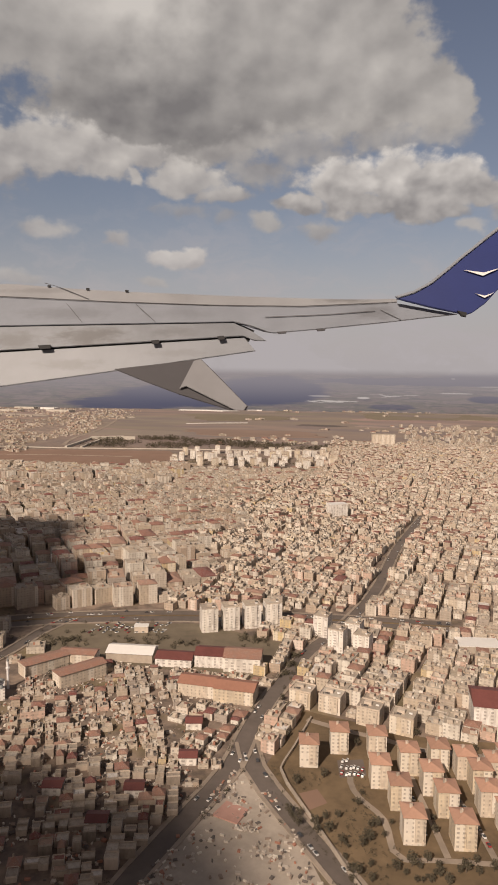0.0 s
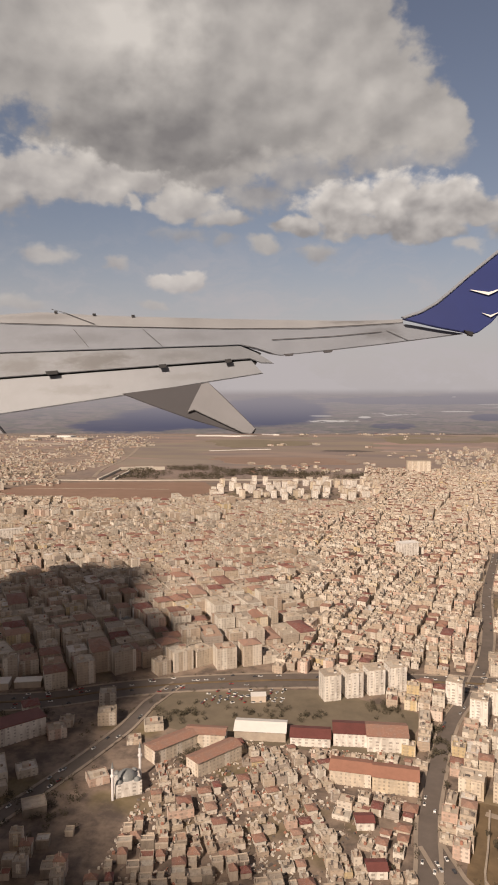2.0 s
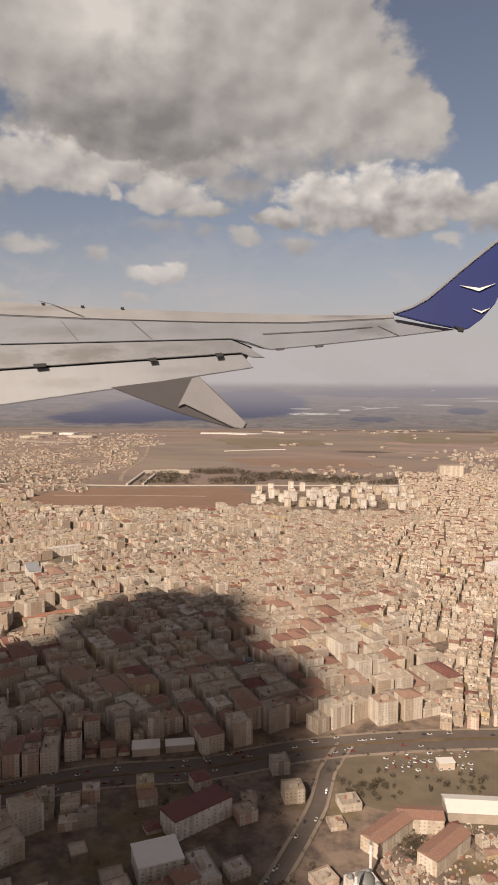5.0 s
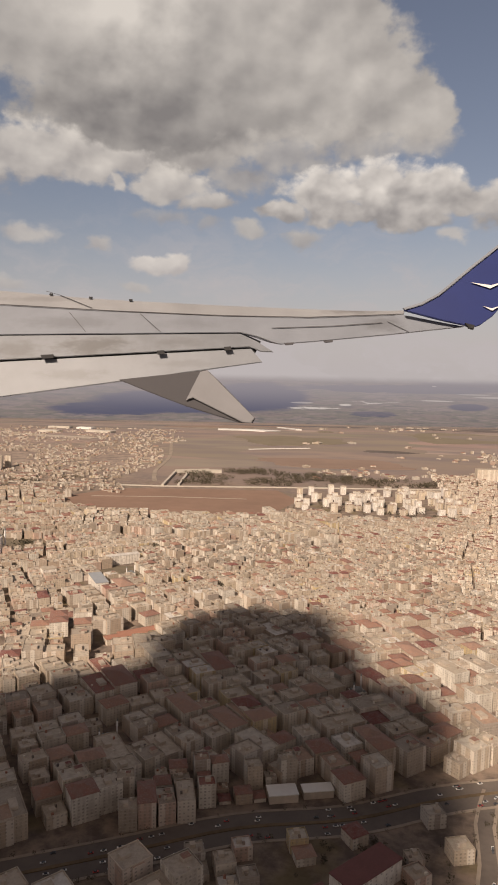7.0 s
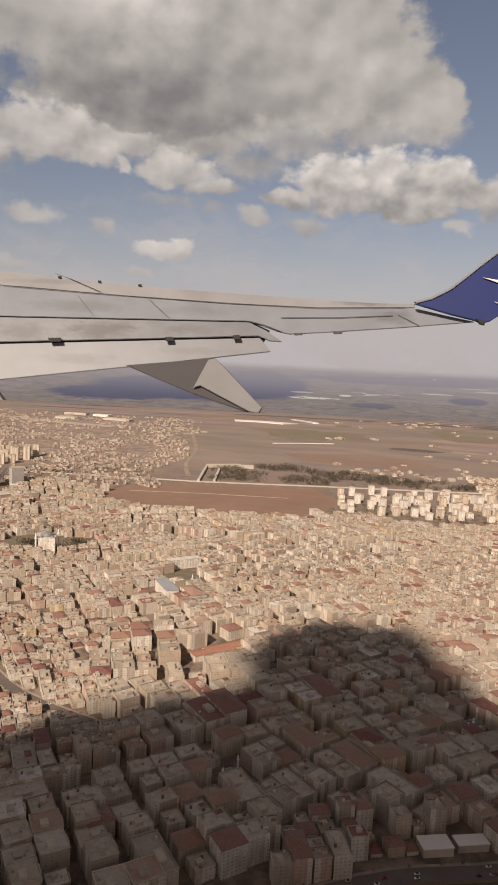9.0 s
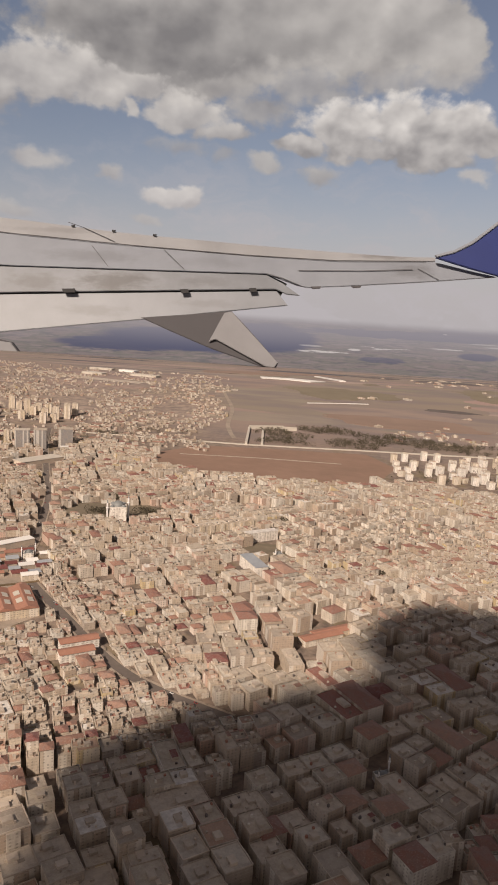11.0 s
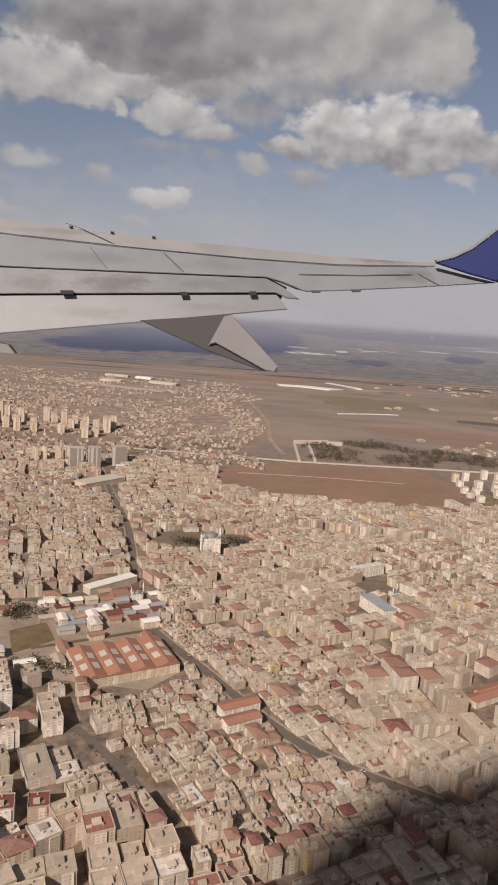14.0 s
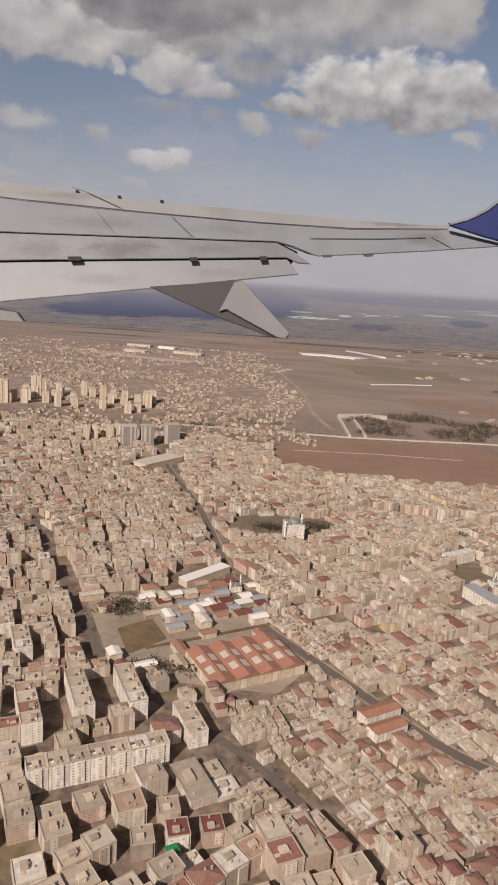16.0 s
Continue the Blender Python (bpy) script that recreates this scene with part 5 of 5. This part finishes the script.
def wood(name, count, place, size, label, seed, tufts=16):
    r = random.Random(seed)
    bm = bmesh.new()
    n = 0
    while n < count:
        x, y = place(r)
        if x is None:
            continue
        clumps(bm, x, y, size * 0.8, size * r.uniform(0.7, 1.3), r, tufts)
        n += 1
    return tagged(link(name, bm, M_TREE), label, "trees", kind="stuff")


CAMP = [(-432, 885), (-420, 1000), (-330, 1060), (-150, 1000), (0, 1000), (0, 960), (-160, 928), (-290, 900)]
GROVES = ((-438, 540, 12, 8), (-470, 528, 14, 5), (-470, 570, 14, 6), (-605, 848, 40, 7), (-100, 735, 50, 14), (-505, 600, 14, 6), (-530, 385, 12, 8), (-492, 338, 16, 4), (-258, 470, 10, 6), (-150, 800, 90, 40), (-150, 770, 90, 40), (-640, 790, 60, 20), (-560, 900, 70, 30), (-780, 800, 70, 20), (-330, 560, 14, 7))


def in_camp(r):
    x, y = r.uniform(-432, 0), r.uniform(885, 1060)
    return (x, y) if inside(x, y, CAMP) and noise.noise(Vector((x, y, 0)) * 0.02) > -0.15 else (None, None)


def in_groves(r):
    x, y, a, b = r.choice(GROVES)
    return x + r.gauss(0, a * .5), y + r.gauss(0, b * .5)


def in_streets(r):
    x, y = r.uniform(-560, 60), r.uniform(115, 420)
    return (x, y) if hull(x, y) and road_gap(x, y) < 1.6 and road_gap(x, y) > 0.2 and not inside(x, y, ESTATE) else (None, None)


wood("camp_trees", 1300, in_camp, 2.6, "dark pine belt beside the highway", 3)
NEAR_GROVES = ((-165, 225, 30, 10), (-135, 180, 10, 14), (-160, 180, 26, 12), (-24, 238, 5, 14), (-80, 246, 30, 6), (-40, 258, 8, 5), (-102, 213, 5, 8), (-115, 240, 16, 8))


def in_near_groves(r):
    x, y, a, b = r.choice(NEAR_GROVES)
    return x + r.gauss(0, a * .5), y + r.gauss(0, b * .5)


wood("groves", 760, in_groves, 2.2, "dark groves between the blocks", 4)
wood("town_trees", 300, in_near_groves, 0.85, "small dark trees in yards and gardens", 6, 40)


def in_scrub(r):
    x, y = r.uniform(-24, 45), r.uniform(112, 172)
    ok = inside(x, y, ESTATE) and noise.noise(Vector((x, y, 4)) * 0.09) > -0.05 and (y < 147 or x < 4)
    return (x, y) if ok else (None, None)


wood("scrub", 520, in_scrub, 0.42, "low brown scrub on the estate's rough grass", 7, 12)
wood("street_trees", 420, in_streets, 0.6, "small dark street trees", 5, 24)


def rubble(name, count, poly, label, seed):
    """Broken blocks, sheets and low walls lying about."""
    r = random.Random(seed)
    verts, faces = [], []
    n = 0
    xs, ys = [p[0] for p in poly], [p[1] for p in poly]
    while n < count:
        x, y = r.uniform(min(xs), max(xs)), r.uniform(min(ys), max(ys))
        if not inside(x, y, poly) or noise.noise(Vector((x, y, 2)) * 0.13) < -0.05 and r.random() < .8:
            continue
        n += 1
        m = Matrix.Translation((x, y, 0.1)) @ Matrix.Rotation(r.uniform(0, 3.1), 4, "Z") @ Matrix.Rotation(r.gauss(0, .12), 4, "X") @ Matrix.Diagonal((r.uniform(.2, 1.3), r.uniform(.15, .8), r.uniform(.15, .8), 1))
        i = len(verts)
        verts.extend(tuple(m @ Vector((a - .5, b - .5, c - .5))) for c in (0, 1) for a, b in ((0, 0), (1, 0), (1, 1), (0, 1)))
        faces.extend(tuple(i + k for k in f) for f in ((4, 5, 6, 7), (0, 1, 5, 4), (1, 2, 6, 5), (2, 3, 7, 6), (3, 0, 4, 7)))
    me = bpy.data.meshes.new(name)
    me.from_pydata(verts, [], faces)
    me.materials.append(M_RUBBLE)
    return tagged(new(name, me), label, "rubble", kind="stuff")


rubble("rubble", 520, RUBBLE, "broken masonry and debris on waste ground", 2)
rubble("yard_clutter", 2600, [(-112, 226), (-34, 226), (-42, 150), (-58, 116), (-112, 130)], "sheds, walls and clutter between low houses", 3)


# ---- low suburbs on the plain ----
def suburb():
    r = random.Random(31)
    out = []
    while len(out) < 2700:
        x, y = r.uniform(-1350, -400), r.uniform(800, 1800)
        edge = -455 - 0.16 * (y - 800) + 60 * noise.noise(Vector((x, y, 1)) * 0.006)
        if not (-560 - 0.62 * (y - 240) < x < edge) or r.random() > 0.8 * math.exp(-(y - 800) / 420) + 0.12:
            continue
        if noise.noise(Vector((x, y, 5)) * 0.011) < -0.22 or road_gap(x, y) < 3:
            continue
        if any(math.hypot(x - a, y - b) < q + 5 for a, b, q in KEEP_OUT):
            continue
        big = r.random() < 0.10
        out.append((x, y, radians(20 + r.gauss(0, 12)), r.uniform(3.0, 5.6) * (3.0 if big else 1), r.uniform(3.0, 5.0), 2 if big else r.choice((1, 1, 2, 2, 3)), r.random() < 0.2, r.random()))
    while len(out) < 3150:
        x, y = r.uniform(60, 420), r.uniform(1000, 1500)
        if x < 62 + 0.23 * (y - 140) and r.random() < math.exp(-(y - 1000) / 170):
            out.append((x, y, radians(8 + r.gauss(0, 10)), r.uniform(5, 9), r.uniform(5, 8), r.choice((2, 3, 4, 5)), False, r.random()))
    for _ in range(120):
        x, y = r.gauss(-60, 190), r.uniform(1500, 3300)
        if x > -420 + (y - 1500) * .1 and noise.noise(Vector((x, y, 9)) * 0.004) > 0.1:
            out.append((x, y, r.uniform(0, 3), r.uniform(10, 26), r.uniform(7, 10), 3, False, r.random()))
    for cx, cy, sx, sy, count in ((170, 1330, 90, 45, 70), (-45, 2350, 40, 70, 16), (-130, 1060, 70, 40, 45)):
        for _ in range(count):
            out.append((r.gauss(cx, sx), r.gauss(cy, sy), radians(10 + r.gauss(0, 15)), r.uniform(5, 9) * (1 + cy / 2600), r.uniform(5, 9), r.choice((1, 2, 2, 3)), r.random() < 0.3, r.random()))
    return out


# ---- patches of scrub, meadow and turned soil on the plain ----
def patch(x, y, rx, ry, seed):
    r = random.Random(seed)
    ring = []
    for i in range(28):
        a = math.tau * i / 28
        k = 1 + 0.5 * noise.noise(Vector((math.cos(a) * 1.3, math.sin(a) * 1.3, seed))) + r.uniform(-0.1, 0.1)
        ring.append((x + rx * k * math.cos(a), y + ry * k * math.sin(a)))
    return prism(ring, -0.3, 0.35 + 0.02 * seed)


M_SCRUB = paint("scrub", (0.115, 0.095, 0.09), 0.45, 0.02, 1.0)
M_MEADOW = paint("winter_meadow", (0.185, 0.155, 0.11), 0.25, 0.02, 1.0)
M_TURNED = paint("turned_soil", (0.235, 0.165, 0.13), 0.2, 0.02, 1.0)
for k, (x, y, rx, ry, mat, label) in enumerate((
        (340, 2800, 95, 300, M_SCRUB, "dark scrub on the plain"), (90, 2850, 70, 230, M_SCRUB, "dark scrub on the plain"), (-30, 2780, 75, 170, M_SCRUB, "dark scrub on the plain"),
        (-250, 2980, 110, 170, M_SCRUB, "dark scrub on the plain"), (230, 2450, 80, 60, M_SCRUB, "dark scrub on the plain"), (-120, 1400, 60, 22, M_SCRUB, "thin scrub along a field edge"),
        (-272, 1935, 24, 42, M_MEADOW, "green winter meadow"), (-330, 1600, 120, 130, M_MEADOW, "greenish fallow field"), (120, 1850, 210, 190, M_MEADOW, "greenish fallow field"),
        (-690, 2250, 130, 240, M_TURNED, "reddish turned soil"), (-210, 1180, 140, 60, M_TURNED, "reddish turned soil"), (-560, 2700, 150, 200, M_TURNED, "reddish turned soil"))):
    tagged(link("field_patch", drape(patch(x, y, rx, ry, k)), mat), label, "field", kind="structure")

M_DUSTY = facade("dusty_walls", "island", [(p, tuple(0.66 * k for k in c)) for p, c in WALLS])
far_town("suburb_houses", suburb(), "scattered low houses and sheds of the outer suburb", M_DUSTY)


# ---- cars ----
def car(seed, mat):
    top = new("car")
    bm = bmesh.new()
    add_box(bm, -0.85, 0.85, -0.36, 0.36, 0.12, 0.36, bottom=True)
    bmesh.ops.bevel(bm, geom=list(bm.edges), offset=0.06, segments=1, affect="EDGES")
    part("body", bm, mat, top)
    bm = bmesh.new()
    v = [bm.verts.new(c) for c in ((-.55, -.32, .35), (.4, -.32, .35), (.4, .32, .35), (-.55, .32, .35), (-.38, -.27, .58), (.18, -.27, .58), (.18, .27, .58), (-.38, .27, .58))]
    for f in ((0, 1, 5, 4), (1, 2, 6, 5), (2, 3, 7, 6), (3, 0, 4, 7), (4, 5, 6, 7)):
        bm.faces.new([v[i] for i in f])
    part("cabin", bm, M_CARGLASS, top)
    for x in (-.52, .52):
        for y in (-.34, .34):
            bm = bmesh.new()
            bmesh.ops.create_cone(bm, cap_ends=True, segments=8, radius1=.14, radius2=.14, depth=.1, matrix=Matrix.Translation((x, y, .14)) @ Matrix.Rotation(radians(90), 4, "X"))
            part("wheel", bm, M_GAP, top)
    return top


M_CARGLASS = paint("car_glass", (0.06, 0.065, 0.07), 0.1, 1.0, 0.15)
kinds = [(car(i, paint(n + "_car_paint", c, 0.05, 1.0, 0.3)), n) for i, (n, c) in enumerate((("white", (0.8, 0.79, 0.77)), ("silver", (0.5, 0.5, 0.5)), ("dark", (0.05, 0.05, 0.06)), ("red", (0.35, 0.03, 0.03))))]
rnd = random.Random(8)


def put_car(x, y, turn):
    k, n = kinds[rnd.choice((0, 0, 0, 1, 1, 2, 3))]
    tagged(copy_thing(k, pose(x, y, 0.07, 0, 0, turn)), n + " car on the asphalt road", "car", "cars on the roads")


for name, count, lanes in (("boulevard", 150, (-5.6, -4.0, -2.4, 2.4, 4.0, 5.6)), ("avenue", 36, (-1.5, 1.5)), ("branch", 16, (-1.5, 1.5)), ("cross", 26, (-1.4, 1.4, 1.9)), ("west", 24, (-1.5, 1.5))):
    w, pts = ROADS[name]
    for _ in range(count):
        i = rnd.randrange(len(pts) - 1)
        a, b = Vector(pts[i]), Vector(pts[i + 1])
        d, p = (b - a).normalized(), a.lerp(b, rnd.random())
        if not -330 < p.x < 60 and name == "boulevard":
            continue
        o = rnd.choice(lanes)
        put_car(p.x - d.y * o, p.y + d.x * o, math.degrees(math.atan2(d.y, d.x)) + (180 if o > 0 else 0))
for _ in range(60):
    u, v = rnd.randrange(12), rnd.randrange(5)
    put_car(-108 + u * 2.6 + rnd.uniform(-.5, .5), 250 + u * 0.6 + v * 2.6, 75 + rnd.choice((0, 0, 90)))
for x, y, turn in [(-3.5 + 1.1 * (i % 6), 173 + 3.0 * (i // 6), 80) for i in range(14)] + [(13.4 + 0.8 * i * 0.6, 172 - 3.1 * i, 102) for i in range(7)] + [(24.9 + 0.75 * i, 170 - 2.6 * i, 108) for i in range(8)]:
    put_car(x + rnd.uniform(-.2, .2), y + rnd.uniform(-.4, .4), turn)
for k, n in kinds:
    discard(k)

# ---- everything on the ground goes to its corrected place ----
for ob in list(scene.objects):
    if ob.parent or ob.type not in {"MESH", "EMPTY"} or ob.name in {"ground", "cloud", "aircraft_wing"}:
        continue
    if ob.location.length > 0.01:
        ob.location.x += float(shift(ob.location.x, ob.location.y))
    elif ob.type == "MESH":
        co = np.empty(len(ob.data.vertices) * 3, dtype=np.float32)
        ob.data.vertices.foreach_get("co", co)
        co[0::3] += shift(co[0::3], co[1::3]).astype(np.float32)
        ob.data.vertices.foreach_set("co", co)
        ob.data.update()
